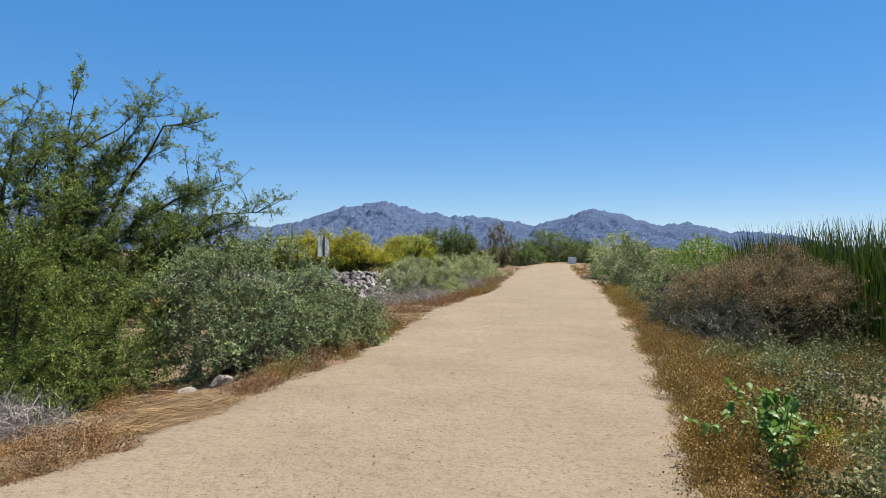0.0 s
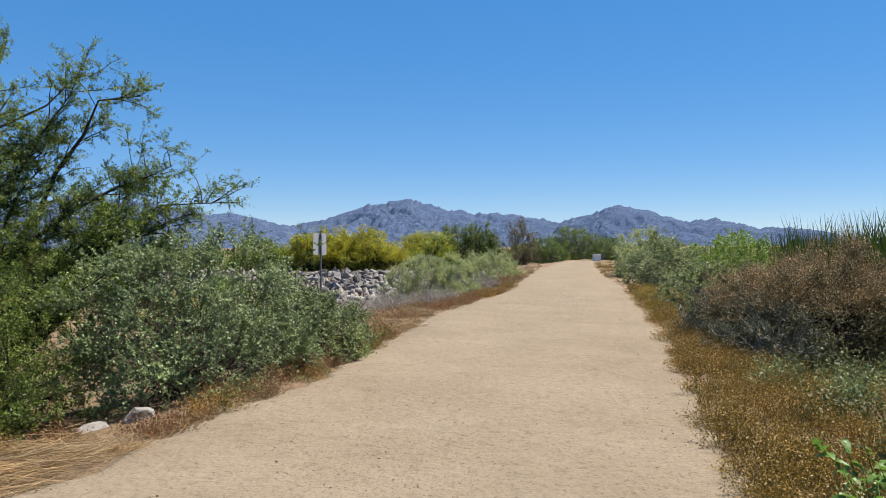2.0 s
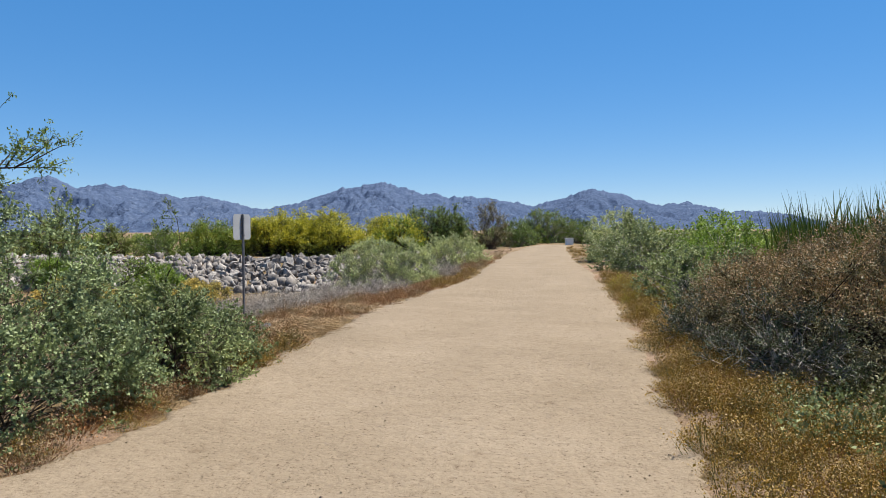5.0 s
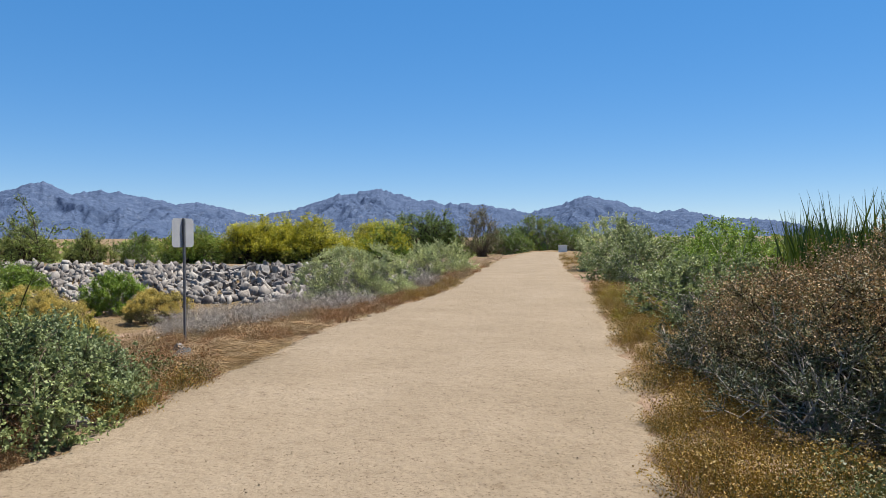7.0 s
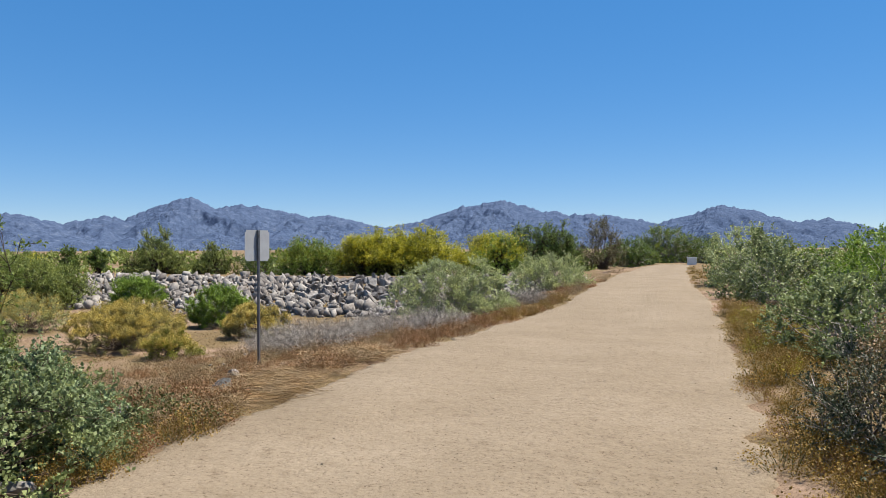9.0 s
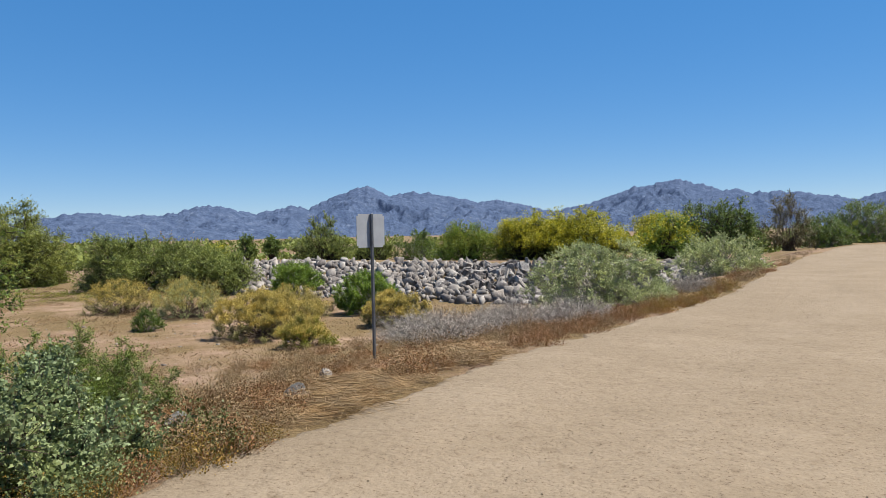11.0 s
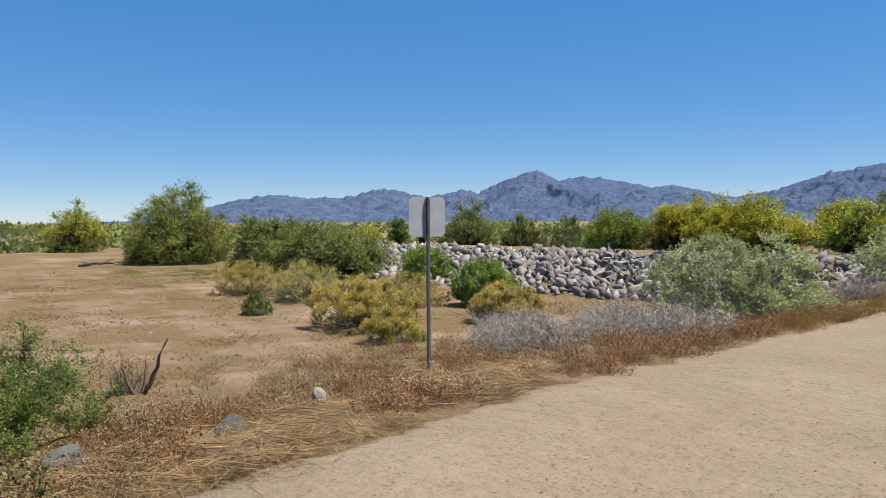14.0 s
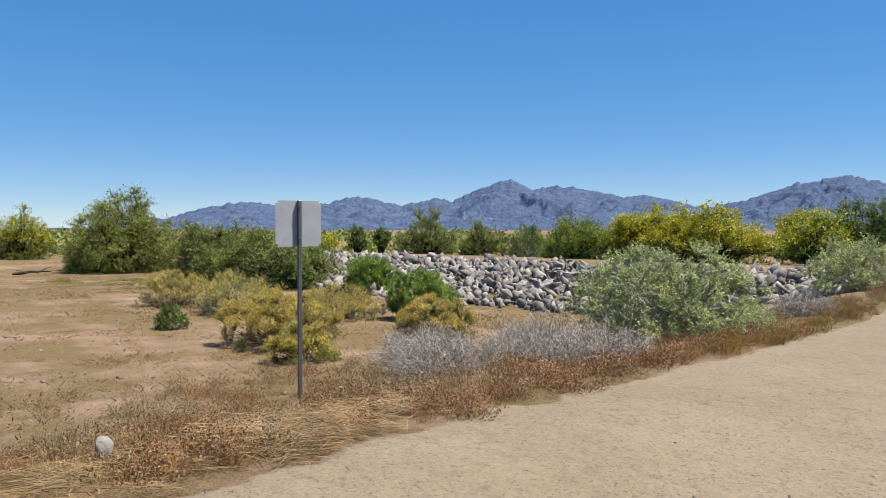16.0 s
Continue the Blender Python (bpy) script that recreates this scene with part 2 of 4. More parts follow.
def tubes(paths, radii, sides=4):
    """Tapered tubes along n paths of k points."""
    paths, radii = np.asarray(paths, float), np.asarray(radii, float)
    n, k, _ = paths.shape
    tan = unit(np.gradient(paths, axis=1))
    ref = np.where(np.abs(tan[..., 2:3]) > 0.9, np.array([1.0, 0, 0]), np.array([0, 0, 1.0]))
    u = unit(np.cross(tan, ref))
    v = np.cross(tan, u)
    ang = np.arange(sides) / sides * 2 * np.pi
    ring = paths[:, :, None] + radii[:, :, None, None] * (np.cos(ang)[None, None, :, None] * u[:, :, None] + np.sin(ang)[None, None, :, None] * v[:, :, None])
    idx = np.arange(n * k * sides).reshape(n, k, sides)
    a, b = idx[:, :-1], idx[:, 1:]
    quads = np.stack([a, np.roll(a, -1, 2), np.roll(b, -1, 2), b], -1).reshape(-1, 4)
    return ring.reshape(-1, 3), quads


def leaves(pos, along, normal, length, width, fold=0.25):
    """Diamond leaves folded along the midrib, two triangles' worth each side."""
    n = len(pos)
    along = unit(along)
    side = unit(np.cross(along, normal))
    up = np.cross(side, along)
    L, W = length[:, None], width[:, None]
    p0 = pos
    p1 = pos + along * L * 0.45 + side * W * 0.5 + up * W * fold
    p2 = pos + along * L
    p3 = pos + along * L * 0.45 - side * W * 0.5 + up * W * fold
    verts = np.stack([p0, p1, p2, p3], 1).reshape(-1, 3)
    i = np.arange(n)[:, None] * 4
    return verts, np.concatenate([i, i + 1, i + 2, i + 3], 1)


def quads_mesh(name, verts, quads, mat, smooth=False):
    return mesh_from(name, verts, quads.ravel(), np.full(len(quads), 4), mat, smooth)


def bent(p0, p1, k, wobble, sag=0.0, r=rng):
    """n curved paths from p0 to p1."""
    t = np.linspace(0, 1, k)[None, :, None]
    n = len(p0)
    length = np.linalg.norm(p1 - p0, axis=1)[:, None, None]
    off = r.normal(0, 1, (n, 1, 3)) * length * wobble
    off2 = r.normal(0, 1, (n, k, 3)) * length * wobble * 0.3 * t
    path = p0[:, None] * (1 - t) + p1[:, None] * t + off * np.sin(t * np.pi) + off2
    path[..., 2] -= (sag * length * np.sin(t * np.pi))[..., 0]
    return path


def sample_paths(paths, per, lo, r=rng):
    """Random places along paths, with the direction there."""
    n, k, _ = paths.shape
    t = (lo + (1 - lo) * r.random((n, per)) ** 0.8) * (k - 1) * 0.9999
    i = np.floor(t).astype(int)
    f = (t - i)[..., None]
    rows = np.arange(n)[:, None]
    a, b = paths[rows, i], paths[rows, i + 1]
    return (a * (1 - f) + b * f).reshape(-1, 3), unit(b - a).reshape(-1, 3)


def lobes(d, r, count, width):
    """How far each way d swells: rounded lobes with hollows between them, 0 to 1."""
    c = r.normal(0, 1, (count, 3))
    c[:, 2] = np.abs(c[:, 2]) * 0.9
    c = unit(c)
    ang = np.arccos(np.clip(unit(d) @ c.T, -1, 1))
    return np.exp(-(ang / width) ** 2).max(1)


def dome_points(n, rx, ry, h, r, low=0.0, count=0, hollow=0.34):
    """Places through an uneven, lobed dome, more of them near its skin."""
    az = r.random(n) * 2 * np.pi
    el = np.arcsin(low + (1 - low) * r.random(n))
    d = np.stack([np.cos(el) * np.cos(az), np.cos(el) * np.sin(az), np.sin(el)], 1)
    count = count or int(np.clip(n / 13, 7, 17))
    swell = lobes(d, r, count, 1.25 / math.sqrt(count) + 0.08)
    rad = (0.42 + 0.58 * r.random(n) ** 0.55) * (1.08 - hollow + hollow * swell)
    return d * rad[:, None] * np.array([rx, ry, h])


def shrub_parts(seed, rx, ry, h, clumps, twigs, per, leaf, wide, mats, tip=None, tip_per=0, tip_size=0.02, clump_r=0.3, stem_mat=None, upright=0.3, low=0.0, stem_r=0.012, tip_from=0.35, hollow=0.34):
    """Meshes of a shrub: stems from the root to clumps, twigs in each clump, leaves along the twigs, blossoms or dry heads at the tips."""
    per, leaf = (int(per * 1.45), leaf * 1.08) if leaf < 0.1 else (int(per * 1.2), leaf * 1.2)
    r = np.random.default_rng(seed)
    centres = dome_points(clumps, rx, ry, h, r, low, hollow=hollow) * 0.96
    root = np.column_stack([r.normal(0, rx * 0.12, clumps), r.normal(0, ry * 0.12, clumps), np.full(clumps, -0.05)])
    main = bent(root, centres, 4, 0.09, r=r)
    main[:, 1:-1, 2] += 0.06 * h
    taper = np.linspace(1, 0.35, 4)[None] * stem_r * (0.7 + 0.6 * r.random((clumps, 1)))
    sv, sq = tubes(main, taper, 3)
    base = np.repeat(centres, twigs, 0)
    spread = unit(r.normal(0, 1, base.shape))
    out = unit(base * np.array([1 / rx ** 2, 1 / ry ** 2, 1 / h ** 2]) + 1e-6)
    way = unit(spread + 0.55 * out + np.array([0, 0, upright]))
    size = clump_r * (0.5 + 0.8 * r.random(len(base)))
    tw = bent(base - way * size[:, None] * 0.25, base + way * size[:, None], 4, 0.1, -0.05, r)
    tw[..., 2] = np.maximum(tw[..., 2], 0.01)
    tv, tq = leaves(tw[:, 0], tw[:, -1] - tw[:, 0], unit(r.normal(0, 1, (len(tw), 3))), np.linalg.norm(tw[:, -1] - tw[:, 0], axis=1), np.full(len(tw), stem_r * 0.5), 0.3)
    stems = quads_mesh("stem_tangle", np.vstack([sv, tv]), np.vstack([sq, tq + len(sv)]), stem_mat or M_TWIG)
    pos, tan = sample_paths(tw, per, 0.1, r)
    along = unit(tan * 0.5 + r.normal(0, 0.75, pos.shape) + np.array([0, 0, 0.25]))
    skin = unit(pos * np.array([1 / rx ** 2, 1 / ry ** 2, 1 / h ** 2]) + 1e-6)
    nrm = unit(r.normal(0, 0.62, pos.shape) + 0.4 * skin + np.array([0, 0, 0.6]))
    ln = leaf * (0.55 + 0.9 * r.random(len(pos)))
    lv, lq = leaves(pos, along, nrm, ln, ln * wide)
    made = [("stem_tangle", stems), ("foliage", quads_mesh("foliage", lv, lq, mats))]
    if tip:
        pick = tw[tw[:, -1, 2] > h * tip_from]
        tp = np.repeat(pick[:, -1], tip_per, 0)
        tp = tp + r.normal(0, clump_r * 0.16, tp.shape)
        al = unit(r.normal(0, 1, tp.shape) + np.array([0, 0, 0.6]))
        ts = tip_size * (0.6 + 0.8 * r.random(len(tp)))
        bv, bq = leaves(tp, al, unit(r.normal(0, 1, tp.shape)), ts, ts * 0.8)
        made.append(("blossom", quads_mesh("blossom", bv, bq, tip)))
    return made


def shrub(name, x, y, z, label, category, group="", **kw):
    ob = thing(name, x, y, z, label, category, group)
    for n, me in shrub_parts(**kw):
        part_mesh(n, me, ob)
    return ob


# ---- the lie of the land ----
LEFT_Y = [-8, 2, 5, 6.3, 8.4, 11, 13, 15, 17, 20, 23, 26.5, 30, 35, 51, 61, 72, 82]
LEFT_X = [-5.2, -3.7, -3.03, -2.55, -2.08, -1.39, -1.06, -0.9, -0.7, -0.2, 0.6, 1.5, 2.1, 2.75, 5.0, 6.8, 8.9, 11.5]
RIGHT_Y = [-8, 2, 5.8, 8.3, 11, 14.4, 18.6, 22, 27, 35, 41, 46, 65, 74, 82]
RIGHT_X = [-0.5, 1.2, 2.0, 2.6, 3.1, 3.77, 4.55, 5.05, 5.85, 6.95, 7.65, 8.4, 11.2, 12.8, 14.3]


def left_edge(y):
    return np.interp(y, LEFT_Y, LEFT_X)


def right_edge(y):
    return np.interp(y, RIGHT_Y, RIGHT_X)


def crest_y(x):
    """The top line of the rock-faced berm."""
    return np.interp(x, [-60, -29, -20, -13, -6, 1, 6], [55.5, 49.5, 47.5, 46.0, 44.6, 44.0, 43.6])


def smooth(e0, e1, v):
    t = np.clip((v - e0) / (e1 - e0), 0, 1)
    return t * t * (3 - 2 * t)


def height(x, y):
    """Ground level: the trail's shoulder, the bank down to the floodplain, the berm, and the wetland side."""
    x, y = np.asarray(x, float), np.asarray(y, float)
    d = left_edge(y) - x
    bank = np.interp(d, [-1, 0, 1, 2.5, 4, 6, 9, 14], [0, 0, -0.1, -0.38, -0.66, -0.98, -1.25, -1.35])
    behind = y - (crest_y(x) - 6.2)
    berm = -1.35 + 1.27 * np.clip(behind / 6.2, 0, 1)
    berm = np.where(behind > 11, np.maximum(-0.08 - 0.03 * (behind - 11), -1.0), berm)
    berm = -1.35 + (berm + 1.35) * smooth(-44, -33, x)
    left = np.where(x < 3, np.maximum(bank, berm), bank)
    e = x - right_edge(y)
    right = np.interp(e, [0, 1, 3, 6, 10], [0, -0.04, -0.16, -0.45, -0.7])
    z = np.where(d > 0, left, np.where(e > 0, right, 0.0))
    far = smooth(85, 200, np.hypot(x, y - 15))
    z = z * (1 - far) + far * -1.2
    bumps = 0.045 * np.sin(x * 1.7 + 1.3 * np.sin(y * 0.9)) * np.sin(y * 1.3 + x * 0.4) + 0.03 * np.sin(x * 4.1 + y * 2.3) * np.sin(y * 3.7 - x)
    off = np.clip(np.maximum(d, e) * 1.2, 0, 1) * (1 - 0.75 * smooth(3, 7, np.maximum(d, e)))
    return z + bumps * off * (1 - far) - 0.06 * (1 - smooth(-0.3, 0.25, np.maximum(d, e)))


def H(x, y):
    return float(height(x, y))


def build_ground():
    s = np.linspace(-1, 1, 220)
    gx = np.sinh(s * 7.2) / np.sinh(7.2) * 4600 - 2 + s * 28
    t = np.linspace(-1, 1, 260)
    gy = np.sinh(t * 7.0) / np.sinh(7.0) * 4600 + 22 + t * 40
    X, Y = np.meshgrid(gx, gy, indexing="ij")
    V = np.stack([X, Y, height(X, Y)], -1).reshape(-1, 3)
    idx = np.arange(len(gx) * len(gy)).reshape(len(gx), len(gy))
    q = np.stack([idx[:-1, :-1], idx[1:, :-1], idx[1:, 1:], idx[:-1, 1:]], -1).reshape(-1, 4)
    ob = new("ground", quads_mesh("ground", V, q, M_SOIL, True))
    tagged(ob, "dry pinkish-tan floodplain soil with dead annual growth", "ground", kind="structure")


def build_trail():
    ys = np.concatenate([np.arange(-8, 2, 0.2), np.arange(2, 26, 0.07), np.arange(26, 80, 0.35)])
    u = np.linspace(0, 1, 72)
    r = np.random.default_rng(3)
    ragged = lambda: np.convolve(r.normal(0, 0.16, len(ys) + 6), np.ones(6) / 6, "same")[3:-3]
    a, b = left_edge(ys) + ragged() - 0.03, right_edge(ys) + ragged() + 0.03
    X = a[:, None] * (1 - u) + b[:, None] * u
    Y = np.repeat(ys[:, None], len(u), 1)
    rut = 0.012 * np.sin(u[None] * 11 + 0.3 * np.sin(ys[:, None] * 0.2)) + 0.008 * np.sin(X * 3.1 + Y * 1.9) * np.sin(Y * 2.7) + r.normal(0, 0.0024, X.shape)
    edge = np.minimum(u, 1 - u)
    Z = np.where(edge < 0.001, -0.11, np.clip(edge * 12, 0, 1) ** 0.5 * 0.035 - 0.03) + rut * np.clip(edge * 6, 0, 1)
    V = np.stack([X, Y, Z], -1).reshape(-1, 3)
    idx = np.arange(X.size).reshape(X.shape)
    q = np.stack([idx[:-1, :-1], idx[:-1, 1:], idx[1:, 1:], idx[1:, :-1]], -1).reshape(-1, 4)
    tagged(new("trail", quads_mesh("trail", V, q, M_TRAIL, True)), "pale compacted decomposed-granite walking trail", "trail", kind="structure")


# peaks of the range: azimuth left of the trail's first heading, elevation, fall towards the left and towards the right, in degrees
PEAKS = [(56, 1.0, 0.25, 0.05), (48.4, 2.15, 0.12, 0.08), (44.5, 1.95, 0.06, 0.06), (39.9, 2.62, 0.16, 0.15), (33.8, 2.48, 0.15, 0.14), (28.3, 3.98, 0.3, 0.4), (25.0, 3.44, 0.2, 0.06),
         (18.1, 2.66, 0.06, 0.16), (11.5, 2.1, 0.12, 0.1), (9.4, 2.4, 0.12, 0.1), (7.75, 3.36, 0.56, 0.05), (4.45, 3.76, 0.1, 0.24), (0.7, 2.95, 0.1, 0.3),
         (-1.9, 2.67, 0.05, 0.06), (-9.05, 2.38, 0.2, 0.1), (-11.3, 3.18, 0.33, 0.17), (-13.6, 2.7, 0.1, 0.28), (-18.4, 2.02, 0.06, 0.2), (-22.4, 1.35, 0.06, 0.06)]


def build_mountains():
    az = np.linspace(-36, 62, 1100)
    el = np.zeros_like(az)
    for a, top, fall_l, fall_r in PEAKS:
        d = az - a
        el = np.maximum(el, top - np.where(d > 0, fall_l, -fall_r) * d - 0.02 * d * d)
    depth = np.concatenate([np.linspace(0, 1, 70), [1.12, 1.3]])
    V = np.zeros((len(az), len(depth), 3))
    broad = np.convolve(np.pad(el, 12, "edge"), np.ones(25) / 25, "valid")
    for i, a in enumerate(az):
        jag = 0.15 * noise.fractal(Vector((a * 1.6, 3.1, 0)), 0.55, 2.3, 7)
        ca, sa = math.cos(radians(a)), math.sin(radians(a))
        for j, u in enumerate(depth):
            rad = 2500 + 1300 * u
            x, y = -sa * rad, ca * rad
            w = min(u, 1) ** 5
            crest = max(broad[i] * (1 - w) + (el[i] + jag) * w, 0.15)
            top = math.tan(radians(crest)) * 3800
            if u <= 1:
                wx, wy = noise.noise(Vector((x / 300, y / 300, 7))) * 0.35, noise.noise(Vector((x / 300, y / 300, 17))) * 0.35
                spur = noise.ridged_multi_fractal(Vector((x / 250 + wx, y / 420 + wy, 2.0)), 0.75, 2.2, 8, 1.0, 2.0)
                fold = math.sin(math.pi * min(u * 1.02, 1)) ** 0.7 * (0.2 + crest / 4)
                z = top * (0.12 * u + 0.88 * u ** 1.4) + 50 * (spur - 1.1) * fold
                z = min(z, top * rad / 3800 * (0.5 + 0.5 * u))
            else:
                z = top * (1 - (u - 1) * 2.4)
            V[i, j] = (x + 1.5, y, z - 3)
    idx = np.arange(V.shape[0] * V.shape[1]).reshape(V.shape[:2])
    q = np.stack([idx[:-1, :-1], idx[:-1, 1:], idx[1:, 1:], idx[1:, :-1]], -1).reshape(-1, 4)
    tagged(new("backdrop", quads_mesh("backdrop", V.reshape(-1, 3), q, M_MOUNTAIN, True)), "distant craggy desert mountain range with blue-grey haze in its colour", "mountains", kind="structure")


build_ground()
build_trail()
build_mountains()

# ---- rock-faced berm ----
def stone_mesh(seed, r):
    """An angular broken block."""
    bm = bmesh.new()
    for _ in range(11):
        d = r.normal(0, 1, 3)
        d = d / max(np.abs(d)) * 0.65 + unit(d) * 0.35
        bm.verts.new(Vector(d * (0.85 + 0.25 * r.random())))
    hull = bmesh.ops.convex_hull(bm, input=bm.verts)
    bmesh.ops.delete(bm, geom=[g for g in hull["geom_interior"] if isinstance(g, bmesh.types.BMVert)], context="VERTS")
    me = bpy.data.meshes.new("stone")
    bm.to_mesh(me)
    bm.free()
    me.materials.append(M_ROCK)
    return me


def build_riprap():
    r = np.random.default_rng(21)
    shapes = [stone_mesh(i, r) for i in range(10)]
    wall = thing("rock_berm", -8, 42, -0.7, "long sloping berm faced with tumbled grey riprap stones", "rock wall")
    inv = Matrix.Translation((8, -42, 0.7))
    coords, rest_v, rest_f, rest_s, count = [], [], [], [], 0
    for x in np.arange(-31, 4.0, 0.29):
        for s in np.arange(0.0, 7.3, 0.31):
            xx, yy = x + r.normal(0, 0.13), float(crest_y(x)) - 6.3 + s + r.normal(0, 0.13)
            if xx > left_edge(yy) - 0.7 or (xx > -3 and s < (xx + 3) * 0.9):
                continue
            size = 0.12 + 0.19 * r.random() ** 2.0
            zz = max(-1.35 + 1.27 * min(s / 6.2, 1), H(xx, yy)) + size * (0.75 * r.random() - 0.1)
            m = Matrix.LocRotScale((xx, yy, zz), Euler(r.random(3) * 6.28), Vector((size * (1 + 0.5 * r.random()), size * (0.8 + 0.3 * r.random()), size * (0.5 + 0.35 * r.random()))))
            me = shapes[int(r.integers(10))]
            if -10.5 < x < 1 and s > 2.0 and count < 300:
                ob = part_mesh("stone", me, wall)
                ob.matrix_local = inv @ m
                count += 1
            else:
                off = sum(len(v) for v in rest_v)
                rest_v.append(np.array([(inv @ m) @ v.co for v in me.vertices]))
                for p in me.polygons:
                    rest_f.extend([i + off for i in p.vertices])
                    rest_s.append(len(p.vertices))
    rest = part_mesh("rubble", mesh_from("rubble", np.vstack(rest_v), rest_f, rest_s, M_ROCK), wall)
    tagged(rest, kind="stuff")


build_riprap()


# ---- signpost ----
def build_sign():
    x, y = -3.58, 22.1
    z = H(x, y)
    post = thing("signpost", x, y, z, "square grey metal sign seen from behind on a steel post", "sign", turn=radians(-23))
    bm = bmesh.new()
    bmesh.ops.create_cube(bm, size=1)
    top = 1.97 - z
    for v in bm.verts:
        v.co = Vector((v.co.x * 0.045, v.co.y * 0.05, -0.25 if v.co.z < 0 else top))
    bmesh.ops.bevel(bm, geom=[e for e in bm.edges], offset=0.006, segments=1, affect="EDGES")
    p = part("post", bm, M_POST, post, "square galvanised steel post")
    bm = bmesh.new()
    bmesh.ops.create_cube(bm, size=1)
    for v in bm.verts:
        v.co = Vector((v.co.x * 0.005 - 0.03, v.co.y * 0.63, top - 0.6 if v.co.z < 0 else top - 0.005))
    bmesh.ops.bevel(bm, geom=[e for e in bm.edges if abs(e.verts[0].co.x - e.verts[1].co.x) > 0.004], offset=0.035, segments=4, affect="EDGES")
    plate = part("plate", bm, M_SIGN, post, "bare weathered aluminium sign plate")
    for h in (0.1, 0.5):
        bm = bmesh.new()
        bmesh.ops.create_cone(bm, cap_ends=True, segments=6, radius1=0.012, radius2=0.012, depth=0.02, matrix=pose(0.03, 0, top - h, 0, 90, 0))
        part("bolt", bm, M_POST, post)


build_sign()


# ---- trees and shrubs ----
def tree_parts(seed, root, boughs, twig_n, twig_len, per, leaf, wide, mat, trunk_r=0.1, droop=0.1, side_n=7, side_len=0.5):
    """Meshes of an open tree: boughs from the root to their tips, side branches, twigs, fine leaves."""
    r = np.random.default_rng(seed)
    tips = np.array(boughs, float) * np.array([0.94, 0.94, 0.95])
    main = bent(np.repeat([root], len(tips), 0).astype(float), tips, 9, 0.07, -0.1, r)
    length = np.linalg.norm(tips - np.array(root), axis=1)
    rad = np.linspace(1, 0.12, 9)[None] ** 1.1 * (trunk_r * (0.4 + 0.12 * length))[:, None]
    v1, q1 = tubes(main, rad, 6)
    b0, t0 = sample_paths(main, side_n, 0.3, r)
    way = unit(t0 * 0.7 + r.normal(0, 0.6, b0.shape) + np.array([0, 0, 0.22]))
    b1 = b0 + way * (side_len * (0.4 + 0.9 * r.random((len(b0), 1))))
    side = bent(b0, b1, 5, 0.1, -0.04, r)
    v2, q2 = tubes(side, np.linspace(1, 0.3, 5)[None] * trunk_r * 0.12 * np.ones((len(side), 1)), 4)
    c0, u0 = sample_paths(side, twig_n, 0.15, r)
    e0, w0 = sample_paths(main, max(twig_n, 12), 0.55, r)
    c0, u0 = np.vstack([c0, e0]), np.vstack([u0, w0])
    way = unit(u0 * 0.45 + r.normal(0, 0.75, c0.shape) + np.array([0, 0, 0.25 - droop]))
    c1 = c0 + way * (twig_len * (0.4 + 0.9 * r.random((len(c0), 1))))
    tw = bent(c0, c1, 4, 0.1, 0.0, r)
    v3, q3 = leaves(tw[:, 0], tw[:, -1] - tw[:, 0], unit(r.normal(0, 1, (len(tw), 3))), np.linalg.norm(tw[:, -1] - tw[:, 0], axis=1), np.full(len(tw), 0.007), 0.3)
    wood = quads_mesh("branchwork", np.vstack([v1, v2, v3]), np.vstack([q1, q2 + len(v1), q3 + len(v1) + len(v2)]), M_BARK)
    pos, tan = sample_paths(tw, per, 0.05, r)
    pos = pos + r.normal(0, twig_len * 0.07, pos.shape)
    along = unit(tan * 0.4 + r.normal(0, 0.8, pos.shape))
    nrm = unit(r.normal(0, 0.6, pos.shape) + np.array([0, 0, 0.7]))
    ln = leaf * (0.55 + 0.9 * r.random(len(pos)))
    lv, lq = leaves(pos, along, nrm, ln, ln * wide)
    return [("branchwork", wood), ("crown", quads_mesh("crown", lv, lq, mat))]


def open_tree(name, x, y, z, label, category, group="", **kw):
    ob = thing(name, x, y, z, label, category, group)
    for n, me in tree_parts(**kw):
        part_mesh(n, me, ob)
    return ob


